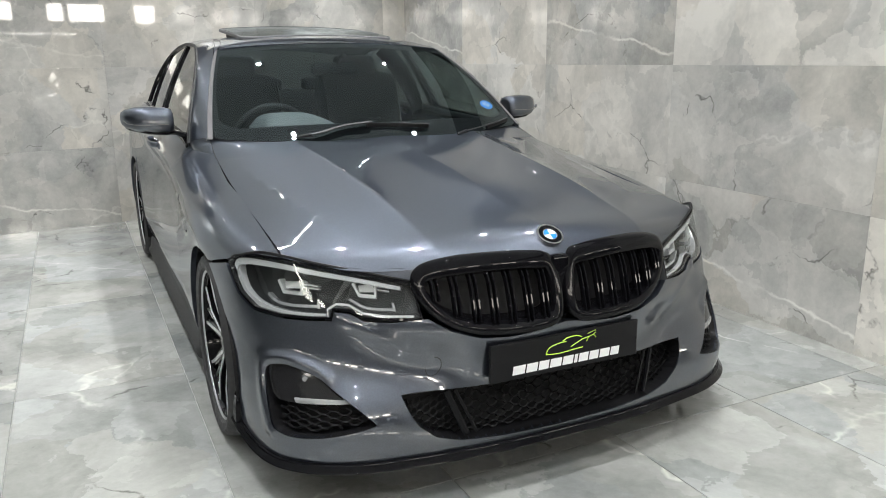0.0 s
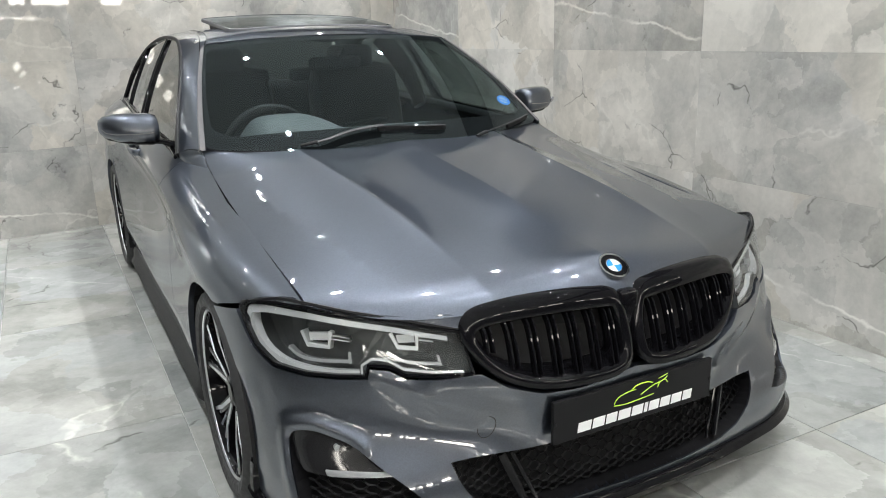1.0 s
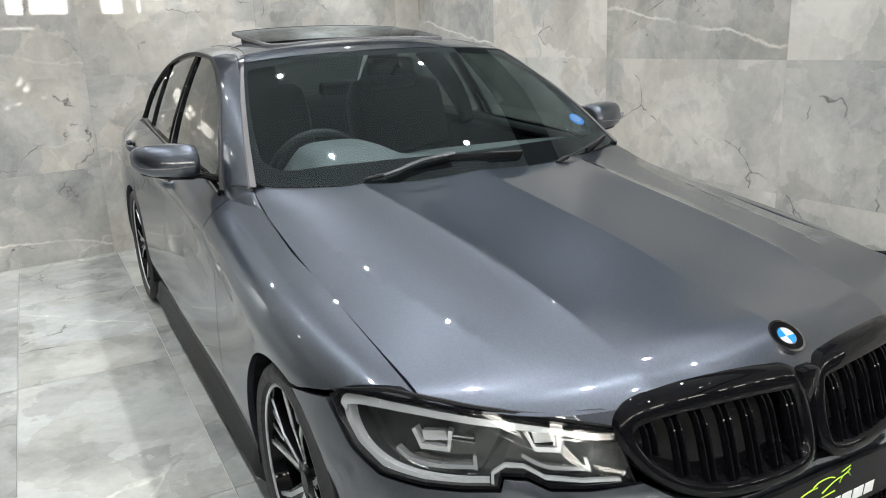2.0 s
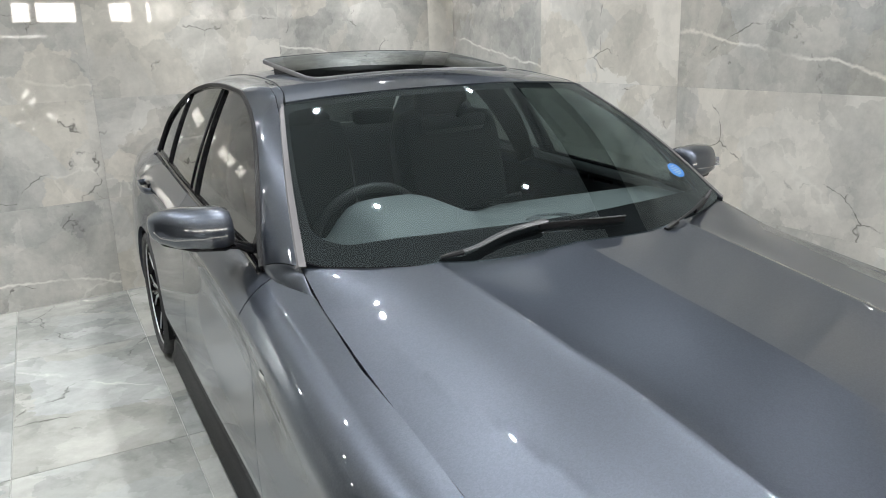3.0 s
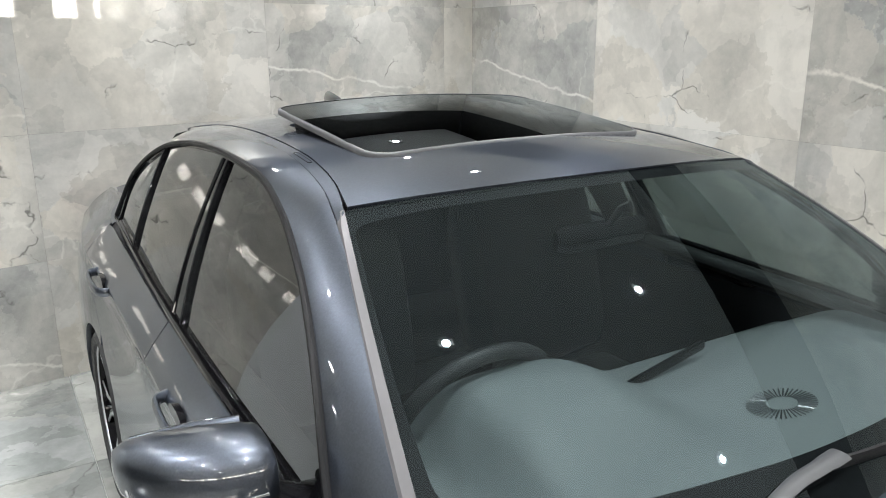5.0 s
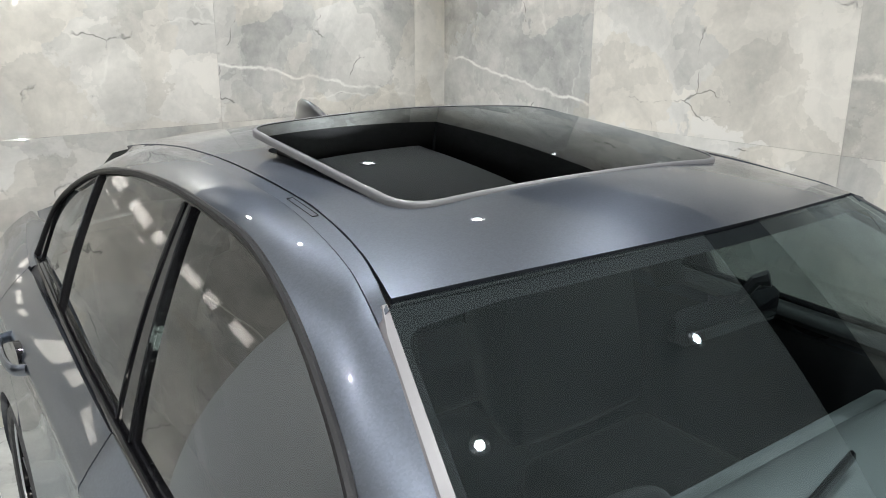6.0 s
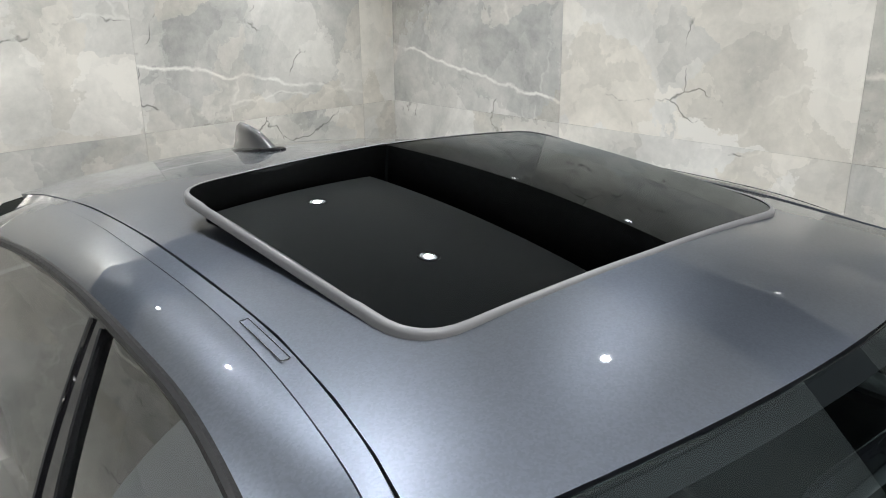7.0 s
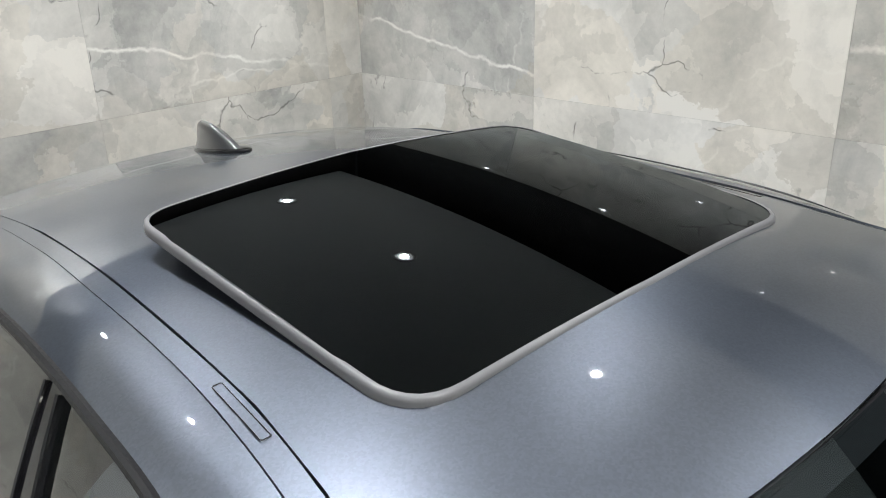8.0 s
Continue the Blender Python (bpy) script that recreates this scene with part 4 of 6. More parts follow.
# roof with its opening
hole = rounded([(0.0, 2.325, 0), (0.395, 2.335, 0.07), (0.40, 2.93, 0.05), (0.0, 2.93, 0)], n=6)
hole_half = [q for q in hole if q[0] > 1e-4]
roof_poly = [(0.568 * k / 14, 2.049 + 0.081 * (k / 14) ** 2) for k in range(15)] + [(0.568, 2.131), (0.540, 2.24), (0.523, 2.33), (0.505, 2.475), (0.497, 2.65), (0.488, 2.9), (0.485, 3.2), (0.498, 3.49), (0.515, 3.62), (0.3, 3.66), (0.0, 3.675), (0.0, 2.93)] + hole_half[::-1] + [(0.0, 2.325)]
put("roof", trimmed(roof, roof_poly, (), 0.03, 0.012, both=True, out=(0, 0, 1), seam=lambda a, b: a < 1e-5), PAINT, car, "dark grey metal roof panel")
for s in (-1, 1):
    bm = bmesh.new()
    rings = []
    for i in range(18, 53):
        q = INNER[min(i, len(INNER) - 1)]
        xr = spline([2.148, 2.24, 2.33, 2.475, 2.65, 2.9, 3.2, 3.49, 3.62], [0.568, 0.540, 0.523, 0.505, 0.497, 0.488, 0.485, 0.498, 0.515])(q[1])
        zr, zq = roof(xr, q[1])[2] - 0.002, q[2] - 0.002
        rings.append([bm.verts.new((s * x, q[1], z)) for x, z in ((xr + 0.0028, zr), (q[0] - 0.0028, zq), (q[0] - 0.0028, zq - 0.012), (xr + 0.0028, zr - 0.012))])
    for a, b in zip(rings, rings[1:]):
        for i in range(4):
            bm.faces.new((a[i - 1], a[i], b[i], b[i - 1]))
    put("roof_moulding", bm, PAINT, car, "roof joint moulding", 30)
    loop = rounded([(0.518, 2.425), (0.530, 2.425), (0.521, 2.54), (0.509, 2.54)], 0.003, 3)
    bm = tube([(s * a, b, roof(0.525, b)[2] + 0.0005) for a, b in dense(loop, 0.03) + loop[:1]], 0.0008, 4, None, False)
    put("rack_cover", bm, BLACK, car, "roof rack mounting cover")


edge = [(0.572 * k / 20, 2.046 + 0.081 * (abs(k) / 20) ** 2) for k in range(-20, 21)]
put("screen_seal", tube([(x, y, roof(x, y)[2] - 0.010) for x, y in edge], 0.0042, 8), FRIT, car, "black rubber seal above the windscreen", 50)


# tilted glass sunroof
def lid(x, y):
    t = (y - 2.33) / 0.63
    return (x, y, ROOF_Z(2.33) + 0.0025 + 0.0665 * t - 0.090 * x * x - 0.007 * (2 * t - 1) ** 2 + 0.007)


lid_half = [q for q in rounded([(0.0, 2.328, 0), (0.413, 2.335, 0.075), (0.42, 2.95, 0.06), (0.0, 2.97, 0)], n=7) if q[0] > 1e-4]
lid_poly = [(0.0, 2.328)] + lid_half + [(0.0, 2.97)]
sunroof = put("sunroof", trimmed(lid, lid_poly, (), 0.03, 0.0, both=True, out=(0, 0, 1), seam=lambda a, b: a < 1e-5), ROOF_GLASS, car, "dark glass sunroof tilted open at its rear")
put("lid_underside", trimmed(lambda x, y: (x, y, lid(x, y)[2] - 0.005), lid_poly, (), 0.03, 0.0, both=True, out=(0, 0, 1), seam=lambda a, b: a < 1e-5), FRIT, sunroof, "black underside of the glass lid")
front = [(x, 2.328 + 0.017 * abs(x)) for x in np.linspace(-0.32, 0.32, 17)]
rear = [(x, 2.97 - 0.0476 * abs(x)) for x in np.linspace(0.34, -0.34, 17)]
full = front + lid_half + rear + [(-a, b) for a, b in lid_half[::-1]]
bm = bmesh.new()
rings = [[bm.verts.new((x, y, lid(x, y)[2] + dz)) for x, y in shrink(full, off)] for off, dz in ((0.003, 0.001), (-0.001, 0.0018), (-0.0045, 0.0), (-0.006, -0.004), (-0.006, -0.013), (0.0, -0.017), (0.02, -0.019), (0.02, -0.006))]
for p, q in zip(rings, rings[1:]):
    for i in range(len(p)):
        bm.faces.new((p[i - 1], p[i], q[i], q[i - 1]))
put("sunroof_seal", bm, material("grey_rubber_seal", (0.09, 0.09, 0.095), 0.4), sunroof, "grey rubber edge of the glass lid", 50)
for s in (-1, 1):
    bm = bmesh.new()
    top = [(s * 0.395, y, lid(0.395, y)[2] - 0.018) for y in np.linspace(2.36, 2.86, 8)]
    low = [(s * 0.395, y, roof(0.395, y)[2] - 0.012) for y in np.linspace(2.36, 2.86, 8)]
    a, b = [bm.verts.new(v) for v in top], [bm.verts.new(v) for v in low]
    for i in range(7):
        bm.faces.new((a[i], a[i + 1], b[i + 1], b[i]))
    put("lid_bellows", bm, BLACK, sunroof)

# antenna fin
bm = bmesh.new()
rings = []
for k in range(13):
    t = k / 12
    h = 0.074 * (1 - (1 - t) ** 1.7) if t < 0.93 else 0.068
    w = 0.040 * math.sin(math.pi * min(0.12 + t * 0.62, 1)) * (1 if t < 0.95 else 0.8)
    y = 3.38 + 0.20 * t
    z = roof(0, y)[2] - 0.004
    rings.append([bm.verts.new((w * math.cos(a) * (1 if math.sin(a) < 0.3 else 0.55), y, z + h * max(math.sin(a), 0))) for a in [math.pi * j / 8 for j in range(9)]])
for a, b in zip(rings, rings[1:]):
    for i in range(8):
        bm.faces.new((a[i], a[i + 1], b[i + 1], b[i]))
bm.faces.new(rings[-1])
antenna = put("roof_antenna", bm, material("dark_fin_paint", (0.010, 0.011, 0.013), 0.3, 0.0, 1.0, Coat_IOR=1.45), car, "dark grey shark fin antenna", 50)
bm = bmesh.new()
foot = [[bm.verts.new((r * 0.046 * math.cos(2 * math.pi * k / 24), 3.478 + r * 0.115 * math.sin(2 * math.pi * k / 24), roof(0, 3.478 + 0.115 * math.sin(2 * math.pi * k / 24))[2] + h)) for k in range(24)] for r, h in ((1.0, -0.004), (0.98, 0.003), (0.9, 0.006))]
for a, b in zip(foot, foot[1:]):
    for i in range(24):
        bm.faces.new((a[i - 1], a[i], b[i], b[i - 1]))
bm.faces.new(foot[-1])
put("antenna_foot", bm, GLOSS_BLACK, antenna, "black rubber foot", 50)

# side windows, black pillars and mouldings
belt = spline([1.64, 1.72, 1.97, 2.3, 2.6, 3.0, 3.4, 3.78], [0.886, 0.904, 0.930, 0.944, 0.957, 0.970, 0.982, 0.985])
dlo_top = spline([q[0] for q in HEAD], [q[1] for q in HEAD])


def window_poly(front, back):
    """Between two slanting lines given by their foot and head (y): bottom on the belt, top under the rail."""
    low = [(y, belt(y) + 0.012) for y in np.linspace(front[0], back[0], 8)]
    high = [(y, dlo_top(y) - 0.014) for y in np.linspace(back[1], front[1], 18)]
    return [(float(a), float(b)) for a, b in low + high]


panes = [("front_window", window_poly((1.735, 1.765), (2.58, 2.697)), front_doors), ("rear_window", window_poly((2.678, 2.748), (3.305, 3.380)), rear_doors),
         ("quarter_window", window_poly((3.32, 3.398), (3.735, 3.735))[:-1], rear_doors)]
backing_poly = [(1.675, belt(1.675) + 0.002)] + [(y, belt(y)) for y in np.linspace(1.8, 3.785, 16)] + [(float(y), dlo_top(float(y)) - 0.002) for y in np.linspace(3.79, 1.70, 40)]
for s, k in ((-1, 0), (1, 1)):
    put("window_surround", trimmed(glasshouse, [(float(a), float(b)) for a, b in backing_poly], [p for _, p, _ in panes], 0.03, 0.015, s), PIANO, car, "gloss black window frames and centre pillar")
    for name, poly, doors in panes:
        put(name, trimmed(lambda y, z: (glasshouse(y, z)[0] - 0.006, y, z), poly, (), 0.04, 0.0, s), SIDE_GLASS, car, "dark tinted side window")
    bm = tube([(s * (glasshouse(y, belt(y))[0] + 0.006), y, belt(y) - 0.002) for y in np.linspace(1.70, 3.77, 24)], 0.010, 8, None, True, (0.7, 1.2))
    put("waist_moulding", bm, PIANO, car, "gloss black waist moulding", 40)
    for y0, y1 in ((2.583, 2.700), (2.673, 2.743), (3.3125, 3.389)):
        bm = tube([(s * (glasshouse(y, z)[0] + 0.002), y, z) for y, z in [(y0 + (y1 - y0) * t, belt(y0) + 0.01 + (dlo_top(y1) - belt(y0) - 0.025) * t) for t in np.linspace(0, 1, 8)]], 0.004, 6)
        put("window_channel", bm, PIANO, car, "", 40)
    # seal that follows the head of the windows
    bm = tube([(s * (p[0] + 0.004), p[1], p[2] - 0.004) for p in OUTER[1:]], 0.008, 8)
    put("window_seal", bm, BLACK, car, "", 40)
    # triangle at the mirror foot
    tri = [(1.69, belt(1.69) + 0.004), (1.80, belt(1.80) + 0.006), (1.785, 0.985), (1.76, 0.972)]
    put("mirror_triangle", trimmed(lambda y, z: (glasshouse(y, z)[0] + 0.003, y, z), tri, (), 0.02, 0.008, s), GLOSS_BLACK, car)

# ---- headlamps ----
LAMP = LAMP_LOW + LAMP_TOP


def ribbon(path, width, inset, thick, bm=None, place=None):
    """A flat bar along a line of (s, z) on the nose."""
    bm = bm or bmesh.new()
    place = place or nose_place(inset)
    p = np.array(path, float)
    rings = []
    for i in range(len(p)):
        t = p[min(i + 1, len(p) - 1)] - p[max(i - 1, 0)]
        n = np.array([-t[1], t[0]]) / max(np.linalg.norm(t), 1e-9)
        w = width[i] if isinstance(width, (list, tuple)) else width
        a, b = p[i] + n * w / 2, p[i] - n * w / 2
        rings.append([bm.verts.new(place(q[0], q[1], d)) for q, d in ((a, thick), (a, 0), (b, 0), (b, thick))])
    for r, s in zip(rings, rings[1:]):
        for k in range(4):
            bm.faces.new((r[k - 1], r[k], s[k], s[k - 1]))
    bm.faces.new(rings[0])
    bm.faces.new(rings[-1][::-1])
    return bm


for s in (-1, 1):
    lamp_in = shrink(dense(LAMP, 0.03), 0.003)
    headlamp = put("headlamp", mirrored(open_wall(lamp_in, 0.085), -s), LAMP_DARK, car, "clear LED headlamp with dark housing")
    rim_in = shrink(lamp_in, 0.007)
    put("lamp_bezel", mirrored(ring_prism(lamp_in, rim_in, lambda a, b, d: nose_place(0.0035)(a, b, d), 0.02), -s), GLOSS_BLACK, headlamp, "gloss black lamp edge", 40)
    put("lens", trimmed(lambda a, b: tuple(nose_place(0.003)(a, b)), shrink(lamp_in, 0.004), (), 0.03, 0.0, s, False, (0, -1, 0)), LENS, headlamp, "clear lamp lens").visible_shadow = False
    parts = [("light_guide", curve_through([(0.43, 0.6315), (0.56, 0.652), (0.70, 0.671), (0.82, 0.687), (0.93, 0.690), (1.01, 0.679), (1.027, 0.660)], 5), [0.010 + 0.010 * i / 30 for i in range(31)], 0.012, 0.02, DRL),
             ("light_guide", curve_through([(1.025, 0.672), (1.012, 0.636), (0.977, 0.600), (0.917, 0.575), (0.84, 0.562), (0.76, 0.557), (0.690, 0.557)], 5), [0.021 - 0.011 * i / 30 for i in range(31)], 0.018, 0.02, DRL),
             ("light_guide", [(0.684, 0.555), (0.682, 0.575), (0.655, 0.590), (0.615, 0.588), (0.575, 0.566), (0.50, 0.559), (0.42, 0.560)], 0.006, 0.012, 0.015, DRL),
             ("day_light", curve_through([(0.895, 0.606), (0.86, 0.587), (0.80, 0.580), (0.715, 0.5805)], 4), 0.008, 0.034, 0.02, GUIDE),
             ("day_light", [(0.717, 0.574), (0.715, 0.602)], 0.008, 0.034, 0.02, GUIDE),
             ("day_light", curve_through([(0.615, 0.604), (0.575, 0.584), (0.535, 0.579), (0.472, 0.579)], 4), 0.008, 0.034, 0.02, GUIDE),
             ("day_light", [(0.474, 0.573), (0.470, 0.599)], 0.008, 0.034, 0.02, GUIDE)]
    for name, path, w, inset, thick, mat in parts:
        put(name, mirrored(ribbon(path, w, inset, thick), -s), mat, headlamp, "white light guide", 40)
    for a0, w in ((0.80, 0.085), (0.555, 0.08)):
        frm = [(a0 + w / 2, 0.648), (a0 + w / 2 - 0.014, 0.616), (a0 - w / 2 + 0.01, 0.613), (a0 - w / 2, 0.648)]
        put("reflector", mirrored(ribbon(frm, 0.010, 0.03, 0.03), -s), REFLECTOR, headlamp, "silver reflector frame", 40)
        put("projector", mirrored(ribbon([(a0 + w * 0.3, 0.634), (a0 - w * 0.36, 0.636)], 0.018, 0.042, 0.02), -s), REFLECTOR, headlamp, "silver projector")
        for dz in (0.0, 0.008):
            put("louvre", mirrored(ribbon([(a0 - w * 0.45, 0.640 - dz), (a0 - w * 1.05, 0.635 - dz)], 0.003, 0.032, 0.03), -s), SILVER, headlamp)
    # seal over the lamp, under the bonnet edge
    bm = tube([Vector(nose_place(0.008)(a, b + 0.002)) for a, b in curve_through(LAMP_TOP[::-1][:-1] + [(1.05, 0.684)], 5)], 0.0045, 6)
    put("lamp_seal", mirrored(bm, -s), BLACK, headlamp, "", 40)


# ---- badge and number plate ----
def badge_mesh(r0, r1, a0, a1, h0, h1, n=12):
    bm = bmesh.new()
    ring = []
    for k in range(n + 1):
        a = a0 + (a1 - a0) * k / n
        ring.append([bm.verts.new((r * math.cos(a), r * math.sin(a), h)) for r, h in ((r0, h0), (r0, h1), (r1, h1), (r1, h0))])
    for p, q in zip(ring, ring[1:]):
        for i in range(4):
            bm.faces.new((p[i - 1], p[i], q[i], q[i - 1]))
    return bm


badge = empty("bonnet_badge", (0, 0.13, 0.7365))
badge.parent = car
badge.rotation_euler = (radians(33), 0, 0)
tagged(badge, "round enamel bonnet badge in blue and white")
put("badge_ring", badge_mesh(0.036, 0.041, 0, 2 * math.pi, -0.004, 0.004, 40), CHROME, badge, "chrome ring", 40)
put("badge_band", badge_mesh(0.0225, 0.036, 0, 2 * math.pi, -0.004, 0.0025, 40), GLOSS_BLACK, badge, "black enamel band", 40)
put("badge_ring", badge_mesh(0.0205, 0.0225, 0, 2 * math.pi, -0.004, 0.0035, 40), CHROME, badge, "", 40)
for k in range(4):
    put("badge_field", badge_mesh(0.0002, 0.0205, k * math.pi / 2, (k + 1) * math.pi / 2, -0.004, 0.0025, 8), BADGE_BLUE if k % 2 == 1 else BADGE_WHITE, badge, "", 40)

plate = put("number_plate", box(-0.26, 0.26, 0.022, 0.034, 0.350, 0.463, 0.002), PLATE, car, "black dealer plate with white and lime print")


def plate_print(poly, mat, name):
    put(name, prism(poly, lambda a, b, d: Vector((a, 0.0214 + d, b)), 0.0012), mat, plate)


# the printed word as plain slanted bars, wide ones where its wide letters stand
x = -0.188
for w in (0.041, 0.037, 0.034, 0.039, 0.036, 0.011, 0.033, 0.033, 0.035, 0.031):
    z0, z1, k = 0.364, 0.3905, 0.004
    plate_print([(x, z0), (x + w, z0), (x + w + k, z1), (x + k, z1)], PAPER, "print_bar")
    x += w + 0.0052
for path in ([(-0.075, 0.412), (-0.062, 0.428), (-0.03, 0.436), (-0.005, 0.437)], [(-0.075, 0.408), (-0.03, 0.404), (0.055, 0.410)], [(-0.018, 0.440), (0.0, 0.448), (0.03, 0.449), (0.05, 0.443)],
             [(0.012, 0.418), (0.05, 0.434), (0.085, 0.441), (0.10, 0.449)], [(0.068, 0.425), (0.075, 0.437), (0.092, 0.442), (0.102, 0.432)], [(0.07, 0.449), (0.10, 0.456)]):
    bm = tube([(a, 0.0212, b) for a, b in curve_through(path, 6)], 0.0016, 4)
    put("print_line", bm, LIME, plate)
for s in (-1, 1):
    put("plate_clip", box(s * 0.255 - 0.003, s * 0.255 + 0.003, 0.020, 0.024, 0.40, 0.41, 0.001), BLACK, plate)


# ---- wheels ----
def revolve(profile, n, bm=None):
    """Turns (r, x) points about the x axis."""
    bm = bm or bmesh.new()
    rings = [[bm.verts.new((x, r * math.cos(2 * math.pi * k / n), r * math.sin(2 * math.pi * k / n))) for r, x in profile] for k in range(n)]
    for k in range(n):
        a, b = rings[k - 1], rings[k]
        for i in range(len(profile) - 1):
            bm.faces.new((a[i], a[i + 1], b[i + 1], b[i]))
    return bm


def spoke(bm, a0, a1, r0, r1, w0, w1, x0, x1, depth):
    """One bar of the rim from the hub to the edge, with a face towards the outside."""
    p = []
    for a, r, w, x in ((a0, r0, w0, x0), (a0 * 0.5 + a1 * 0.5, (r0 + r1) / 2, (w0 + w1) / 2, (x0 + x1) / 2 + 0.006), (a1, r1, w1, x1)):
        c, t = Vector((0, math.cos(a), math.sin(a))), Vector((0, -math.sin(a), math.cos(a)))
        p.append([bm.verts.new(c * r + t * k * w / 2 + Vector((xx, 0, 0))) for k, xx in ((-1.25, x - depth), (-1, x), (1, x), (1.25, x - depth))])
    for u, v in zip(p, p[1:]):
        for i in range(4):
            bm.faces.new((u[i - 1], u[i], v[i], v[i - 1]))
    bm.faces.new(p[0])
    bm.faces.new(p[-1][::-1])
    return bm


def make_wheel():
    wheel = empty("wheel")
    put("tyre", revolve([(0.252, -0.085), (0.264, -0.102), (0.289, -0.108), (0.303, -0.098), (0.311, -0.08), (0.3125, -0.045), (0.309, -0.043), (0.309, -0.037), (0.313, -0.035), (0.313, -0.004), (0.309, -0.002), (0.309, 0.004), (0.313, 0.006), (0.313, 0.036), (0.309, 0.038), (0.309, 0.044), (0.3125, 0.046), (0.311, 0.08), (0.303, 0.098), (0.289, 0.108), (0.264, 0.103), (0.252, 0.086)], 64), RUBBER, wheel, "black low-profile tyre", 35)
    rim = put("rim", revolve([(0.255, 0.09), (0.252, 0.093), (0.246, 0.089), (0.238, 0.06), (0.232, 0.0), (0.234, -0.085), (0.252, -0.09)], 64), GLOSS_BLACK, wheel, "two-tone alloy rim with split spokes", 35)
    dark, bright = bmesh.new(), bmesh.new()
    for k in range(5):
        a = 2 * math.pi * k / 5 + 0.3
        for s in (-1, 1):
            spoke(dark, a + s * 0.10, a + s * 0.30, 0.045, 0.244, 0.032, 0.026, 0.062, 0.08, 0.045)
            spoke(bright, a + s * 0.13, a + s * 0.325, 0.06, 0.246, 0.013, 0.011, 0.0645, 0.0835, 0.01)
            spoke(dark, a + s * 0.05, a + s * 0.115, 0.06, 0.242, 0.012, 0.010, 0.054, 0.074, 0.02)
            spoke(bright, a + s * 0.045, a + s * 0.10, 0.10, 0.246, 0.004, 0.007, 0.0565, 0.0775, 0.004)
    put("rim_edge", revolve([(0.2565, 0.088), (0.2570, 0.0925), (0.2525, 0.0955), (0.2475, 0.0925), (0.2470, 0.088)], 64), SILVER, rim, "turned silver rim edge", 35)
    put("spokes", dark, GLOSS_BLACK, rim, "", 30)
    put("spoke_faces", bright, SILVER, rim, "turned silver spoke faces", 30)
    put("hub_cap", revolve([(0.0001, 0.07), (0.028, 0.07), (0.032, 0.066), (0.05, 0.062), (0.06, 0.05), (0.06, 0.0)], 32), GLOSS_BLACK, rim, "", 40)
    put("brake_disc", revolve([(0.06, 0.01), (0.165, 0.01), (0.168, 0.0), (0.165, -0.02), (0.06, -0.02)], 48), material("brake_iron", (0.2, 0.19, 0.18), 0.4, 0.8), wheel, "grey brake disc", 40)
    cal = bmesh.new()
    ring = []
    for k in range(9):
        a = radians(20 + 50 * k / 8)
        ring.append([cal.verts.new((xx, r * math.cos(a), r * math.sin(a))) for r, xx in ((0.11, 0.035), (0.185, 0.035), (0.185, -0.05), (0.11, -0.05))])
    for u, v in zip(ring, ring[1:]):
        for i in range(4):
            cal.faces.new((u[i - 1], u[i], v[i], v[i - 1]))
    cal.faces.new(ring[0])
    cal.faces.new(ring[-1][::-1])
    put("brake_caliper", cal, BLACK, wheel, "", 40)
    return wheel


first = make_wheel()
first.parent = car
first.matrix_basis = pose(0.795, AXLE_F, WHEEL_Z)
for x, y in ((-0.795, AXLE_F), (0.795, AXLE_R), (-0.795, AXLE_R)):
    copy_thing(first, pose(x, y, WHEEL_Z, 30 if y > 2 else 0, 0, 180 if x < 0 else 0))
for s in (-1, 1):
    for axle in (AXLE_F, AXLE_R):
        bm = bmesh.new()
        rings = []
        for k in range(19):
            a = radians(-15 + 210 * k / 18)
            rings.append([bm.verts.new((s * xx, axle + r * math.cos(a), ARCH_Z + r * math.sin(a))) for xx, r in ((0.893, ARCH + 0.004), (0.60, ARCH + 0.01))])
        for u, v in zip(rings, rings[1:]):
            bm.faces.new((u[0], u[1], v[1], v[0]))
        bm.faces.new([r[1] for r in rings])
        put("arch_liner", bm, BLACK, car, "black wheel arch liner")
pan = put("underbody", box(-0.72, 0.72, 0.2, 4.5, 0.15, 0.18, 0.01), BLACK, car, "black underbody tray")


# ---- mirrors, handles, badges ----
def shell(sections, n=18, power=2.6):
    """A rounded shape through sections (x, y middle, z middle, half depth, half height, lean)."""
    bm = bmesh.new()
    rings = []
    for x, y, z, dy, dz, lean in sections:
        ring = []
        for k in range(n):
            a = 2 * math.pi * k / n
            c, t = math.cos(a), math.sin(a)
            u, w = abs(c) ** (2 / power) * (1 if c > 0 else -1), abs(t) ** (2 / power) * (1 if t > 0 else -1)
            ring.append(bm.verts.new((x, y + u * dy + lean * w * dz, z + w * dz)))
        rings.append(ring)
    for p, q in zip(rings, rings[1:]):
        for i in range(n):
            bm.faces.new((p[i - 1], p[i], q[i], q[i - 1]))
    bm.faces.new(rings[0])
    bm.faces.new(rings[-1][::-1])
    return bm


def scaled(bm, s):
    for v in bm.verts:
        v.co.x *= s
    return bm


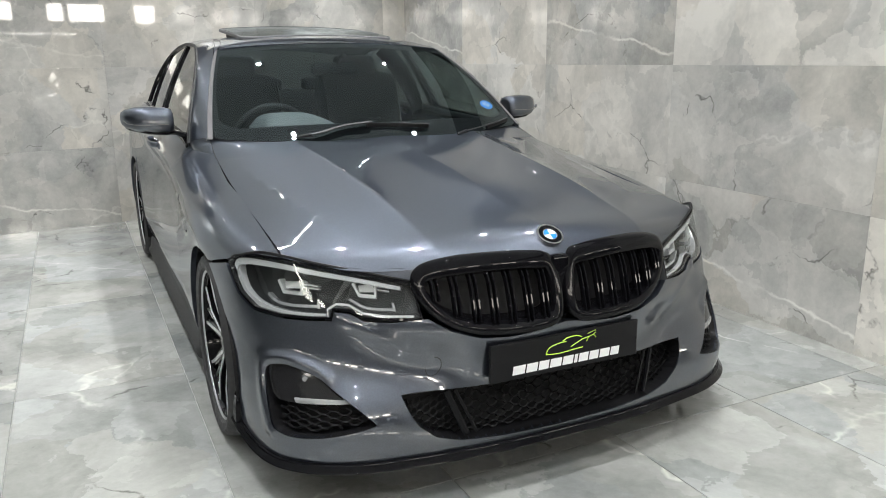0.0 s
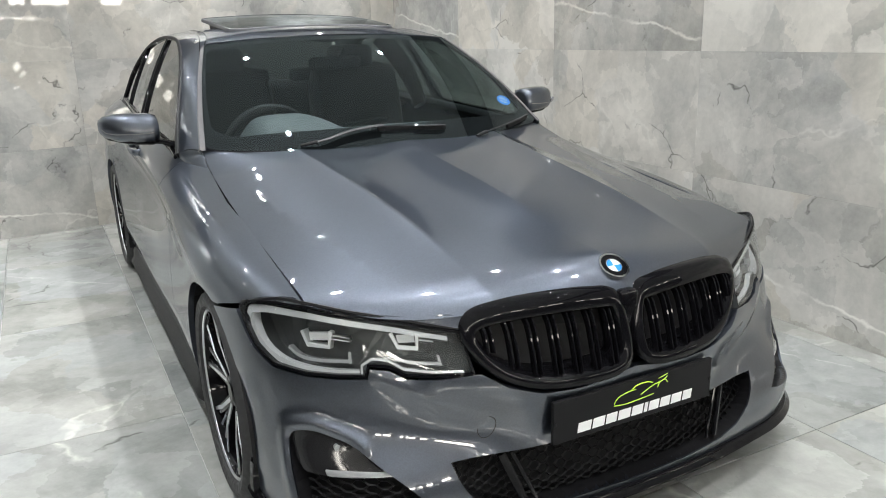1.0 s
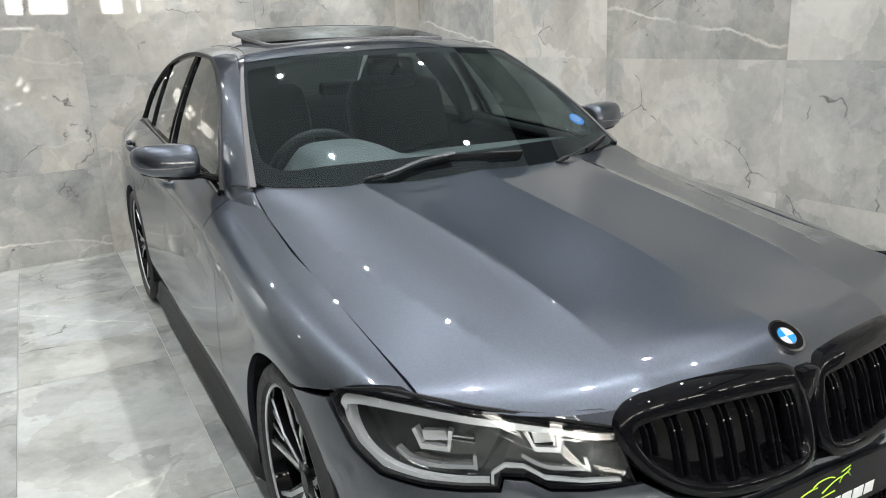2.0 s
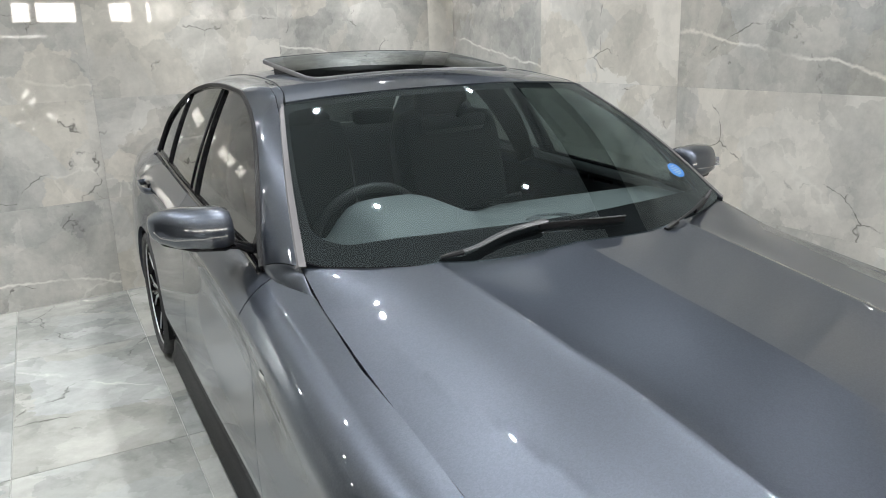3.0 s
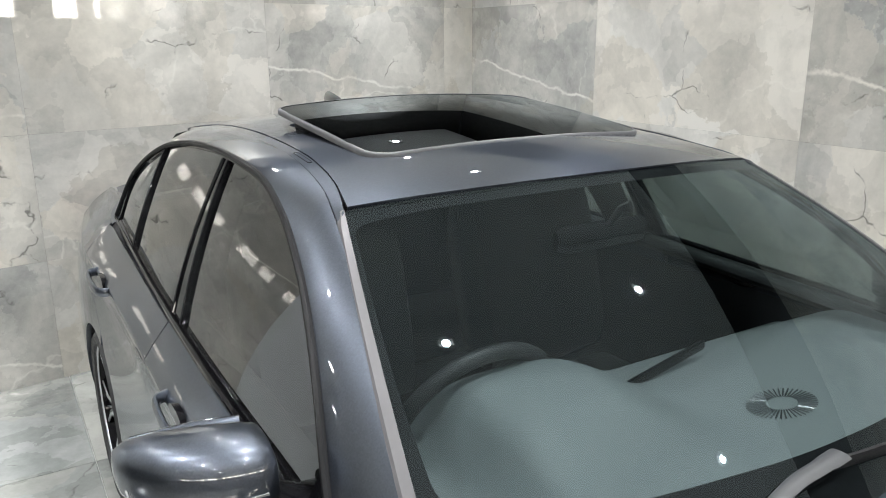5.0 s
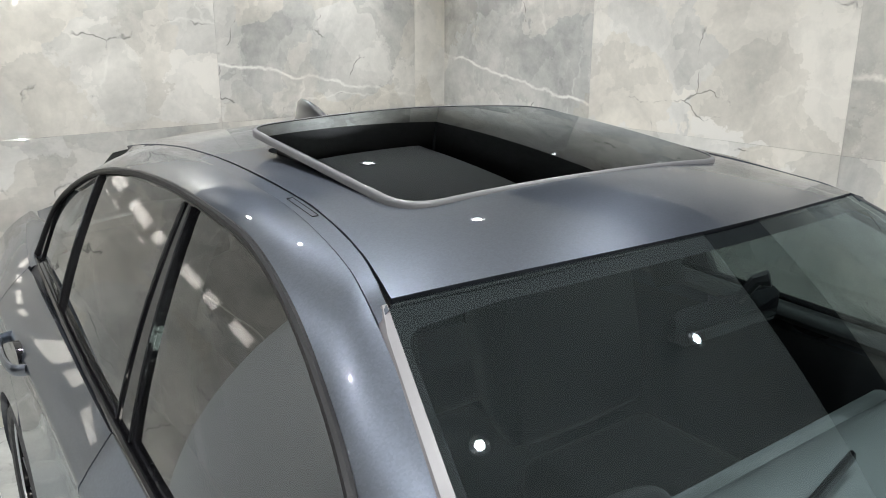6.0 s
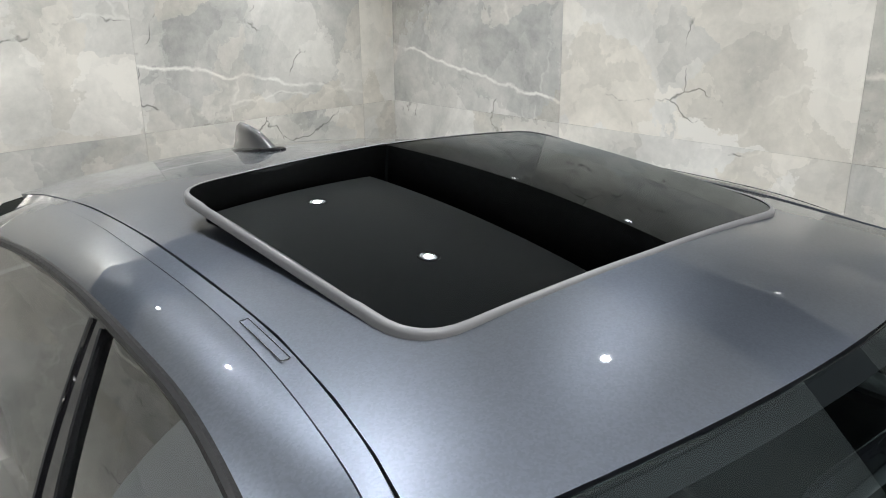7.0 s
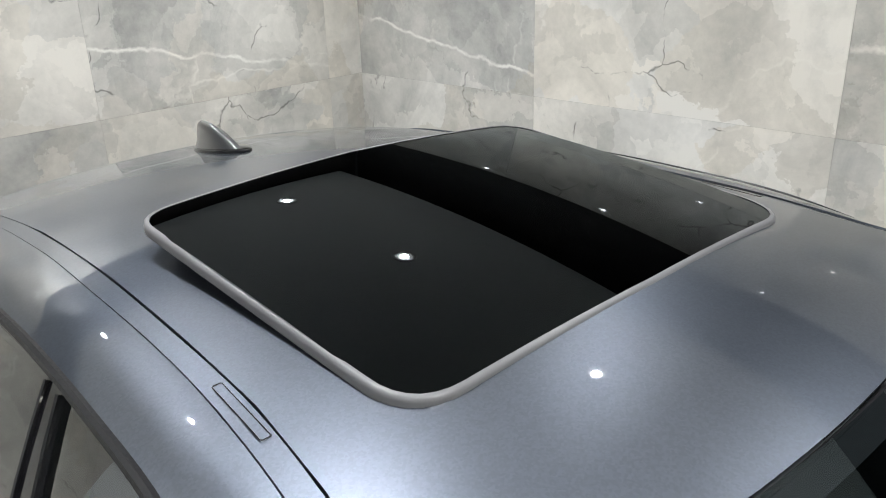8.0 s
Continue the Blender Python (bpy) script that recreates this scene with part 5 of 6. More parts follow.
for s in (-1, 1):
    mirror = put("door_mirror", scaled(shell([(0.842, 1.842, 0.994, 0.052, 0.036, 0.1), (0.847, 1.840, 0.996, 0.060, 0.050, 0.12), (0.87, 1.838, 0.997, 0.066, 0.056, 0.15), (0.93, 1.848, 1.001, 0.070, 0.057, 0.15), (0.99, 1.868, 1.004, 0.064, 0.052, 0.15), (1.03, 1.892, 1.006, 0.048, 0.040, 0.15), (1.046, 1.907, 1.007, 0.030, 0.026, 0.15), (1.050, 1.912, 1.007, 0.012, 0.012, 0.15)], 28, 2.9), s), PAINT, car, "dark grey mirror housing", 60)
    put("mirror_base", scaled(shell([(0.846, 1.846, 0.951, 0.050, 0.014, 0.1), (0.87, 1.842, 0.949, 0.060, 0.016, 0.1), (0.95, 1.855, 0.953, 0.058, 0.013, 0.1), (1.02, 1.885, 0.966, 0.036, 0.010, 0.1), (1.035, 1.895, 0.972, 0.012, 0.005, 0.1)], 16, 2.6), s), GLOSS_BLACK, mirror, "gloss black lower mirror shell", 50)
    put("mirror_foot", scaled(shell([(0.765, 1.805, 0.915, 0.055, 0.018, 0), (0.80, 1.815, 0.930, 0.045, 0.016, 0), (0.835, 1.830, 0.944, 0.042, 0.011, 0), (0.87, 1.842, 0.947, 0.042, 0.010, 0)], 14, 2.4), s), GLOSS_BLACK, mirror, "black mirror foot", 50)
    put("mirror_glass", scaled(shell([(0.862, 1.908, 1.0, 0.003, 0.045, 0.12), (0.93, 1.917, 1.002, 0.003, 0.047, 0.12), (1.02, 1.938, 1.005, 0.003, 0.034, 0.12)], 14, 3), s), CHROME, mirror, "mirror glass", 30)
    bm = ribbon([(0.865, 0.985), (0.93, 0.983), (1.0, 0.985), (1.03, 0.990), (1.042, 1.003)], 0.003, 0, 0.02, None, lambda a, b, d: Vector((a * s, 1.7665 + 0.3 * max(a - 0.87, 0) ** 1.4 + (0.8 * (a - 0.99) if a > 0.99 else 0) + d + 0.002, b)))
    put("side_repeater", bm, CLEAR, mirror, "clear indicator strip")
    for k, (y0, z0, doors) in enumerate(((2.33, 0.862, front_doors), (3.30, 0.897, rear_doors))):
        xo = flank(y0, flank_b(y0, z0))[0]
        bm = bmesh.new()
        pts = [(-0.115, 0.0), (-0.10, 0.024), (-0.05, 0.034), (0.05, 0.034), (0.09, 0.026), (0.105, 0.0)]
        tube([(s * (xo + d - 0.006), y0 + a, z0 + 0.12 * a * 0.4) for a, d in curve_through(pts, 4)], 0.014, 10, bm, True, (0.6, 1.0))
        who = doors[0] if s < 0 else doors[1]
        put("door_handle", bm, PAINT, who, "body coloured handle", 50)
        cup = shell([(xo - 0.012, y0 - 0.005, z0, 0.055, 0.02, 0), (xo + 0.003, y0 - 0.005, z0, 0.06, 0.022, 0)], 16, 2.2)
        put("handle_cup", scaled(cup, s), GLOSS_BLACK, who, "", 40)
    yb, zb = 1.36, 0.742
    xb = flank(yb, flank_b(yb, zb))[0]
    put("wing_badge", scaled(box(xb - 0.002, xb + 0.003, yb - 0.022, yb + 0.022, zb - 0.008, zb + 0.008, 0.001), s), CHROME, car, "small chrome wing badge")


# ---- wipers and cowl ----
def cowl(a, b):
    u = a / 0.66
    return (0.735 * u, 1.29 + 0.22 * abs(u) ** 2.2 + b, 0.850 + 0.01 * u * u + 0.15 * b)


put("cowl", trimmed(cowl, [(0, 0), (0.66, 0), (0.66, 0.14), (0, 0.14)], (), 0.04, 0.0, both=True, out=(0, 0, 1), seam=lambda a, b: a < 1e-5), BLACK, car, "black cowl panel")


def on_screen(x, lift, above):
    """A point over the windscreen, for a given x, at height lift along it."""
    p, q = Vector(screen(x * 0.90, lift)), Vector((0, -0.5, 0.87))
    return p + q * above


ARM = material("wiper_grey", (0.04, 0.041, 0.044), 0.42)
WIPERS = [([(-0.352, 0.018), (-0.303, 0.032), (-0.251, 0.052), (-0.194, 0.068), (-0.144, 0.075), (-0.08, 0.082)], [(-0.10, 0.076), (0.06, 0.066), (0.19, 0.053)], -0.41),
          ([(0.36, -0.008), (0.41, -0.002), (0.46, 0.004), (0.51, 0.010), (0.55, 0.015), (0.59, 0.020)], [(0.50, 0.006), (0.58, 0.018), (0.665, 0.032)], 0.31)]
for pts, blade, foot_x in WIPERS:
    line = curve_through(pts, 4)
    size = 1.0 if foot_x < 0 else 0.5
    wide = [size * (0.010 + 0.006 * min(1, 1.3 * i / (len(line) - 1)) + (0.002 if i > len(line) - 4 else 0)) for i in range(len(line))]
    wiper = put("wiper", tube([on_screen(a, b, 0.020) for a, b in line], wide, 8, None, True, (1.0, 0.30)), ARM if foot_x < 0 else BLACK, car, "dark grey wiper arm", 40)
    put("wiper_blade", tube([on_screen(a, b, 0.010) for a, b in curve_through(blade, 6)], 0.0075, 6, None, True, (0.8, 1.4)), BLACK, wiper, "black wiper blade", 40)
    put("blade_spine", tube([on_screen(a, b, 0.021) for a, b in curve_through(blade[1:], 6)], 0.004, 6, None, True, (1.0, 0.5)), ARM, wiper, "", 40)
    foot = [on_screen(foot_x, pts[0][1] - 0.004, 0.008), on_screen((foot_x + pts[0][0]) / 2, pts[0][1] - 0.002, 0.014), on_screen(pts[0][0], pts[0][1], 0.018)]
    put("wiper_pivot", tube(foot, [0.008, 0.010, 0.011], 8, None, True, (1.0, 0.7)), BLACK, wiper, "", 40)


# ---- cabin ----
def dash(x, y):
    hump = math.exp(-abs((x + 0.34) / 0.165) ** 5) if x < -0.34 else math.exp(-abs((x + 0.34) / 0.20) ** 3.4)
    t = min(max((y - 1.47) / 0.27, 0), 1)
    t = t * t * (3 - 2 * t)
    roll = max(y - 1.86, 0)
    return (x, y, 0.920 + 0.014 * math.sin(min(max((y - 1.4) / 0.5, 0), 1) * 1.6) - 0.02 * x * x - 0.035 * min(max((-0.46 - x) / 0.1, 0), 1) + 0.080 * hump * t - 3.0 * roll ** 2)


dash_line = [(-0.71, 1.60), (-0.6, 1.50), (-0.4, 1.44), (0, 1.40), (0.4, 1.44), (0.6, 1.50), (0.71, 1.60), (0.72, 2.05), (0.3, 2.08), (-0.3, 2.10), (-0.72, 2.05)]
dashboard = put("dashboard", trimmed(dash, dash_line, (), 0.025, 0.0, out=(0, 0, 1)), DASH, car, "dark grey soft dashboard with cluster hood")
put("dash_front", box(-0.72, 0.72, 2.03, 2.08, 0.45, 0.84, 0.02), DASH, dashboard, "", 40)
bm = bmesh.new()
for k in range(44):
    a = 2 * math.pi * k / 44
    tube([(*dash(0.10 + 0.085 * r * math.cos(a), 1.63 + 0.05 * r * math.sin(a))[:2], dash(0.10 + 0.085 * r * math.cos(a), 1.63 + 0.05 * r * math.sin(a))[2] + 0.001) for r in (0.45, 0.72, 1.0)], 0.0016, 4, bm, False)
put("dash_speaker", bm, LAMP_DARK, dashboard, "ribbed speaker cover")
bm = tube([(-0.14, 1.82, 0.940), (0.14, 1.86, 0.962)], 0.007, 8, None, True, (1, 1.8))
put("screen_panel", bm, GLOSS_BLACK, dashboard, "centre display", 40)
wheel_c = Vector((-0.375, 1.985, 0.872))
up_w = Vector((0, -0.38, 0.92)).normalized()


def on_wheel(a, r, d=0.0):
    n = Vector((0, 0.92, 0.38)).normalized()
    return wheel_c + Vector((1, 0, 0)) * r * math.cos(a) + up_w * r * math.sin(a) + n * d


steering = put("steering_wheel", tube([on_wheel(2 * math.pi * k / 40, 0.18) for k in range(41)], 0.0165, 10, None, False), CLOTH, car, "black leather steering wheel", 60)
put("wheel_boss", shell([(-0.45, 1.99, 0.872, 0.02, 0.035, 0), (-0.42, 1.99, 0.872, 0.03, 0.06, 0), (-0.33, 1.99, 0.872, 0.03, 0.06, 0), (-0.30, 1.99, 0.872, 0.02, 0.035, 0)], 14), CLOTH, steering, "", 50)
for a in (0, math.pi, -math.pi / 2):
    put("wheel_spoke", tube([on_wheel(a, 0.05), on_wheel(a, 0.175)], 0.016, 8, None, True, (1, 0.6)), SILVER, steering, "satin silver spoke", 40)


def seat(x):
    chair = empty("front_seat", (x, 0, 0))
    chair.parent = car
    tagged(chair, "black leather front seat")
    put("seat_cushion", box(-0.25, 0.25, 2.15, 2.66, 0.42, 0.58, 0.06, None, 4), CLOTH, chair, "", 60)
    bm = shell([(-0.26, 2.80, 0.86, 0.05, 0.20, 0.25), (-0.23, 2.78, 0.87, 0.085, 0.29, 0.25), (-0.1, 2.80, 0.87, 0.06, 0.32, 0.25), (0.1, 2.80, 0.87, 0.06, 0.32, 0.25), (0.23, 2.78, 0.87, 0.085, 0.29, 0.25), (0.26, 2.80, 0.86, 0.05, 0.20, 0.25)], 18, 3)
    put("seat_back", bm, CLOTH, chair, "", 60)
    put("headrest", box(-0.13, 0.13, 2.83, 2.92, 1.13, 1.275, 0.035, None, 4), CLOTH, chair, "", 60)
    for q in (-0.05, 0.05):
        put("headrest_post", tube([(q, 2.87, 1.08), (q, 2.875, 1.16)], 0.007, 8), CHROME, chair)
    return chair


seat(-0.37)
seat(0.37)
bench = put("rear_bench", box(-0.62, 0.62, 3.15, 3.55, 0.42, 0.58, 0.06, None, 3), CLOTH, car, "black leather rear bench", 60)
put("bench_back", shell([(-0.63, 3.62, 0.74, 0.05, 0.26, 0.3), (-0.55, 3.62, 0.76, 0.09, 0.3, 0.3), (0.55, 3.62, 0.76, 0.09, 0.3, 0.3), (0.63, 3.62, 0.74, 0.05, 0.26, 0.3)], 16, 3), CLOTH, bench, "", 60)
for x in (-0.38, 0, 0.38):
    put("headrest", box(x - 0.12, x + 0.12, 3.66, 3.74, 1.03, 1.13, 0.03, None, 3), CLOTH, bench, "", 60)
put("parcel_shelf", box(-0.66, 0.66, 3.72, 4.12, 0.96, 0.985, 0.01), CLOTH, car, "black parcel shelf")
tub = bmesh.new()
for pts in (((-0.70, 1.62), (0.70, 1.62), (0.70, 4.1), (-0.70, 4.1)),):
    lo = [tub.verts.new((x, y, 0.25)) for x, y in pts]
    hi = [tub.verts.new((x * 1.02, y, 0.90)) for x, y in pts]
    tub.faces.new(lo)
    for i in range(4):
        tub.faces.new((lo[i - 1], lo[i], hi[i], hi[i - 1]))
put("cabin_lining", tub, CLOTH, car, "black door linings and carpet")
for s in (-1, 1):
    put("door_top", tube([(s * 0.755, y, belt(y) - 0.012) for y in np.linspace(1.72, 3.7, 12)], 0.03, 8, None, True, (1.2, 0.8)), CLOTH, car, "black door top lining", 50)
    bm = tube([(s * (0.70 - 0.16 * t * t), 2.66 + 0.17 * t, 0.93 + 0.385 * t) for t in np.linspace(0, 1, 8)], 0.04, 8, None, True, (0.7, 1.3))
    put("pillar_lining", bm, LINER, car, "", 50)
liner_hole = [(x * 0.93, 2.58 + (y - 2.58) * 0.9) for x, y in hole_half]
liner_poly = [(0.0, 2.11), (0.5, 2.15), (0.55, 2.25), (0.55, 3.5), (0.5, 3.62), (0.0, 3.63), (0.0, liner_hole[-1][1])] + liner_hole[::-1] + [(0.0, liner_hole[0][1])]
put("headlining", trimmed(lambda x, y: (x, y, roof(x, y)[2] - 0.035), liner_poly, (), 0.06, 0.0, both=True, out=(0, 0, -1), seam=lambda a, b: a < 1e-5), LINER, car, "dark headlining")
bm = shell([(-0.155, 2.012, 1.203, 0.008, 0.02, 0), (-0.135, 2.006, 1.203, 0.016, 0.030, 0), (0.06, 1.99, 1.208, 0.016, 0.030, 0), (0.08, 1.992, 1.208, 0.008, 0.02, 0)], 14)
rv = put("rear_view_mirror", bm, GLOSS_BLACK, car, "black interior mirror", 50)
put("mirror_stalk", tube([(-0.03, 1.995, 1.22), (-0.01, 1.975, 1.262), (0, 1.958, 1.268)], [0.008, 0.010, 0.014], 8), BLACK, rv)


# ---- tail ----
def tailscreen(a, b):
    u, v = a / 0.6, b / 0.55
    p = Vector((0.55 * u, 3.665 - 0.03 * u * u, 1.345 - 0.045 * u * u)).lerp(Vector((0.62 * u, 4.08 - 0.05 * u * u, 1.035 - 0.02 * u * u)), v)
    return (p.x, p.y, p.z + 0.02 * math.sin(math.pi * min(max(v, 0), 1)))


put("rear_screen", trimmed(tailscreen, [(0, 0.01), (0.6, 0.01), (0.6, 0.55), (0, 0.55)], (), 0.05, 0.0, both=True, out=(0, 1, 1), seam=lambda a, b: a < 1e-5), REAR_GLASS, car, "dark rear screen")


def boot(x, y):
    return (x, y, 1.035 - 0.045 * (y - 4.05) - 0.09 * x * x + (0.02 * ((y - 4.3) / 0.3) if y > 4.3 else 0))


put("boot_lid", trimmed(boot, [(0, 4.07), (0.5, 4.05), (0.66, 4.0), (0.685, 4.2), (0.66, 4.45), (0.5, 4.56), (0, 4.6)], (), 0.05, 0.03, both=True, out=(0, 0, 1), seam=lambda a, b: a < 1e-5), PAINT, car, "dark grey boot lid")


def tail(s, z):
    a = min(s, 1.0) * math.pi / 2
    bulge = 0.05 * math.sin((z - 0.2) / 0.8 * math.pi)
    return (0.86 * math.sin(a) ** 0.75 * (1 - 0.35 * max(z - 0.6, 0)) if a > 0 else 0.0, 4.16 + (0.44 + bulge) * max(math.cos(a), 0) ** 0.55, z)


put("rear_bumper", trimmed(tail, [(0.0, 0.2), (0.97, 0.2), (0.97, 0.7), (0.97, 0.93), (0.0, 0.98)], (), 0.04, 0.02, both=True, out=(0, 1, 0), seam=lambda a, b: a < 1e-5), PAINT, car, "dark grey tail panel and bumper")
for s in (-1, 1):
    put("tail_lamp", trimmed(lambda a, b: (tail(a, b)[0] * 1.004, tail(a, b)[1] + 0.006, b), rounded([(0.42, 0.79), (0.90, 0.77), (0.92, 0.86), (0.42, 0.88)], 0.03), (), 0.03, 0.02, s, False, (0, 1, 0)), material("red_lens", (0.25, 0.01, 0.01), 0.1, 0, 1.0), car, "red tail lamp")

# ---- the room ----
TILE_W, TILE_H, JOINT = 1.213, 0.603, 0.0006
WALL_X = 1.68


def tile_mesh(w, h, name="tile"):
    bm = box(0, w - JOINT, -0.010, 0, 0, h - JOINT, 0.0005, None, 1)
    me = bpy.data.meshes.new(name)
    bm.to_mesh(me)
    bm.free()
    me.materials.append(MARBLE)
    return me


def tiled_wall(name, label, origin, turn, lines, rows, tones):
    """A wall whose face is a row of tiles; lines: the joints along it, from origin."""
    total0, total1 = lines[0], lines[-1]
    top = rows[-1]
    bm = box(total0, total1, 0.004, 0.16, 0, top, 0)
    wall = put(name, bm, GROUT)
    tagged(wall, label, "wall", kind="structure")
    wall.matrix_world = pose(*origin, 0, 0, turn)
    band = put(name + "_band", box(total0, total1, 0.012, 0.16, top, CEIL + 0.4, 0), DARK_WALL)
    tagged(band, "dark painted wall band above the tiles", "wall", kind="structure")
    band.matrix_world = pose(*origin, 0, 0, turn)
    shared = {}
    for j in range(len(rows) - 1):
        for i in range(len(lines) - 1):
            w, h = round(lines[i + 1] - lines[i], 3), round(rows[j + 1] - rows[j], 3)
            me = shared.setdefault((w, h), None) or tile_mesh(w, h)
            shared[(w, h)] = me
            ob = new("tile", me)
            ob.parent = wall
            ob.location = (lines[i], 0.0, rows[j])
            t = tones.get((i, j), 0.5)
            ob.color = (t, 1.0 if t < 0.34 else 0.0, 0, 1)
    return wall


ROWS = [0, 0.603, 1.206, 1.809, 2.2]
back_turn = math.degrees(math.atan(BACK_SLOPE))
tiled_wall("wall_back", "polished grey marble tiled wall", (BACK_A[0], BACK_A[1], 0), back_turn, [-3.87, -2.66, -1.45, -0.24, 0.0], ROWS, {(3, 2): 0.95, (2, 2): 0.33, (1, 2): 0.72, (0, 2): 0.25, (3, 1): 0.6, (2, 1): 0.5, (1, 1): 0.45, (0, 1): 0.4, (1, 0): 0.8, (0, 0): 0.3, (3, 3): 0.9, (2, 3): 0.5, (1, 3): 0.5})
plain = put("wall_plain", box(-9.0, -3.87, 0.03, 0.16, 0, CEIL + 0.4), PALE_WALL)
plain.matrix_world = pose(BACK_A[0], BACK_A[1], 0, 0, 0, back_turn)
tagged(plain, "plain pale grey painted wall beside the tiled wall", "wall", kind="structure")
tiled_wall("wall_side", "polished grey marble tiled wall", (WALL_X, 5.13, 0), -90, [0, 1.19, 2.415, 3.635, 4.85, 6.06], ROWS, {(0, 2): 0.25, (1, 2): 0.85, (2, 2): 0.25, (3, 2): 0.8, (4, 2): 0.4, (0, 1): 0.45, (1, 1): 0.7, (2, 1): 0.6, (3, 1): 0.35, (4, 1): 0.6, (2, 0): 0.5, (3, 0): 0.15, (4, 0): 0.75, (0, 3): 0.6, (1, 3): 0.7, (2, 3): 0.5})
floor = put("floor", box(-7.2, 11.2, -6.4, 5.4, -0.2, -0.008), GROUT)
tagged(floor, "polished pale grey marble tiled floor", "floor", kind="structure")
fl_bm = box(0, 0.617, 0, 1.235, -0.01, 0, 0.001, None, 1)
fme = bpy.data.meshes.new("floor_tile")
fl_bm.to_mesh(fme)
fl_bm.free()
fme.materials.append(FLOOR_MARBLE)
for i in range(-10, 9):
    for j in range(-6, 5):
        ob = new("floor_tile", fme)
        ob.parent = floor
        ob.location = (-0.935 + i * 0.62, 0.15 + j * 1.238, 0)
        ob.color = (0.55 + 0.15 * math.sin(i * 3.7 + j * 5.1), 0, 0, 1)
def back_edge(x):
    return BACK_A[1] + BACK_SLOPE * (x - BACK_A[0]) - 0.05


ceiling = put("ceiling", prism([(-7.2, -6.2), (1.5, -6.2), (1.5, back_edge(1.5)), (-7.2, back_edge(-7.2))], lambda a, b, d: (a, b, CEIL + d), 0.1), CEILING)
tagged(ceiling, "white painted suspended ceiling with downlights", "ceiling", kind="structure")
slab = put("ceiling_slab", box(-7.4, 11.4, -6.5, 5.6, CEIL + 0.4, CEIL + 0.5), DARK_WALL)
tagged(slab, "dark slab above the suspended ceiling", "ceiling", kind="structure")
hall = put("ceiling_hall", box(1.9, 11.2, -6.2, -0.9, CEIL, CEIL + 0.1), CEILING)
tagged(hall, "white painted hall ceiling", "ceiling", kind="structure")
for name, q in (("wall_hall", (1.68, 11.2, -0.9, -0.75)), ("wall_end", (11.2, 11.35, -6.4, -0.75))):
    w = put(name, box(*q, 0, CEIL + 0.4), CEILING)
    tagged(w, "plain white hall wall", "wall", kind="structure")

PANE = bpy.data.materials.new("daylit_pane")
PANE.use_nodes = True
pane_bsdf = PANE.node_tree.nodes["Principled BSDF"]
pane_bsdf.inputs["Base Color"].default_value = (0.8, 0.8, 0.8, 1)
pane_bsdf.inputs["Emission Color"].default_value = (1.0, 0.95, 0.86, 1)
pane_bsdf.inputs["Emission Strength"].default_value = 20.0


def window_wall(name, label, length, m, lights):
    """A plain wall with a row of small daylit windows let into it; lights: (start, width) along it."""
    bm = bmesh.new()
    z0, z1 = 2.06, 2.40
    box(0, length, 0, 0.15, 0, z0, 0, bm)
    box(0, length, 0, 0.15, z1, CEIL + 0.4, 0, bm)
    at = 0
    for a, w in lights:
        box(at, a, 0, 0.15, z0, z1, 0, bm)
        at = a + w
    box(at, length, 0, 0.15, z0, z1, 0, bm)
    wall = put(name, bm, GREY_WALL)
    wall.matrix_world = m
    tagged(wall, label, "wall", kind="structure")
    for a, w in lights:
        put("pane", box(a, a + w, 0.06, 0.075, z0, z1), PANE, wall, "bright daylit pane")
    return wall


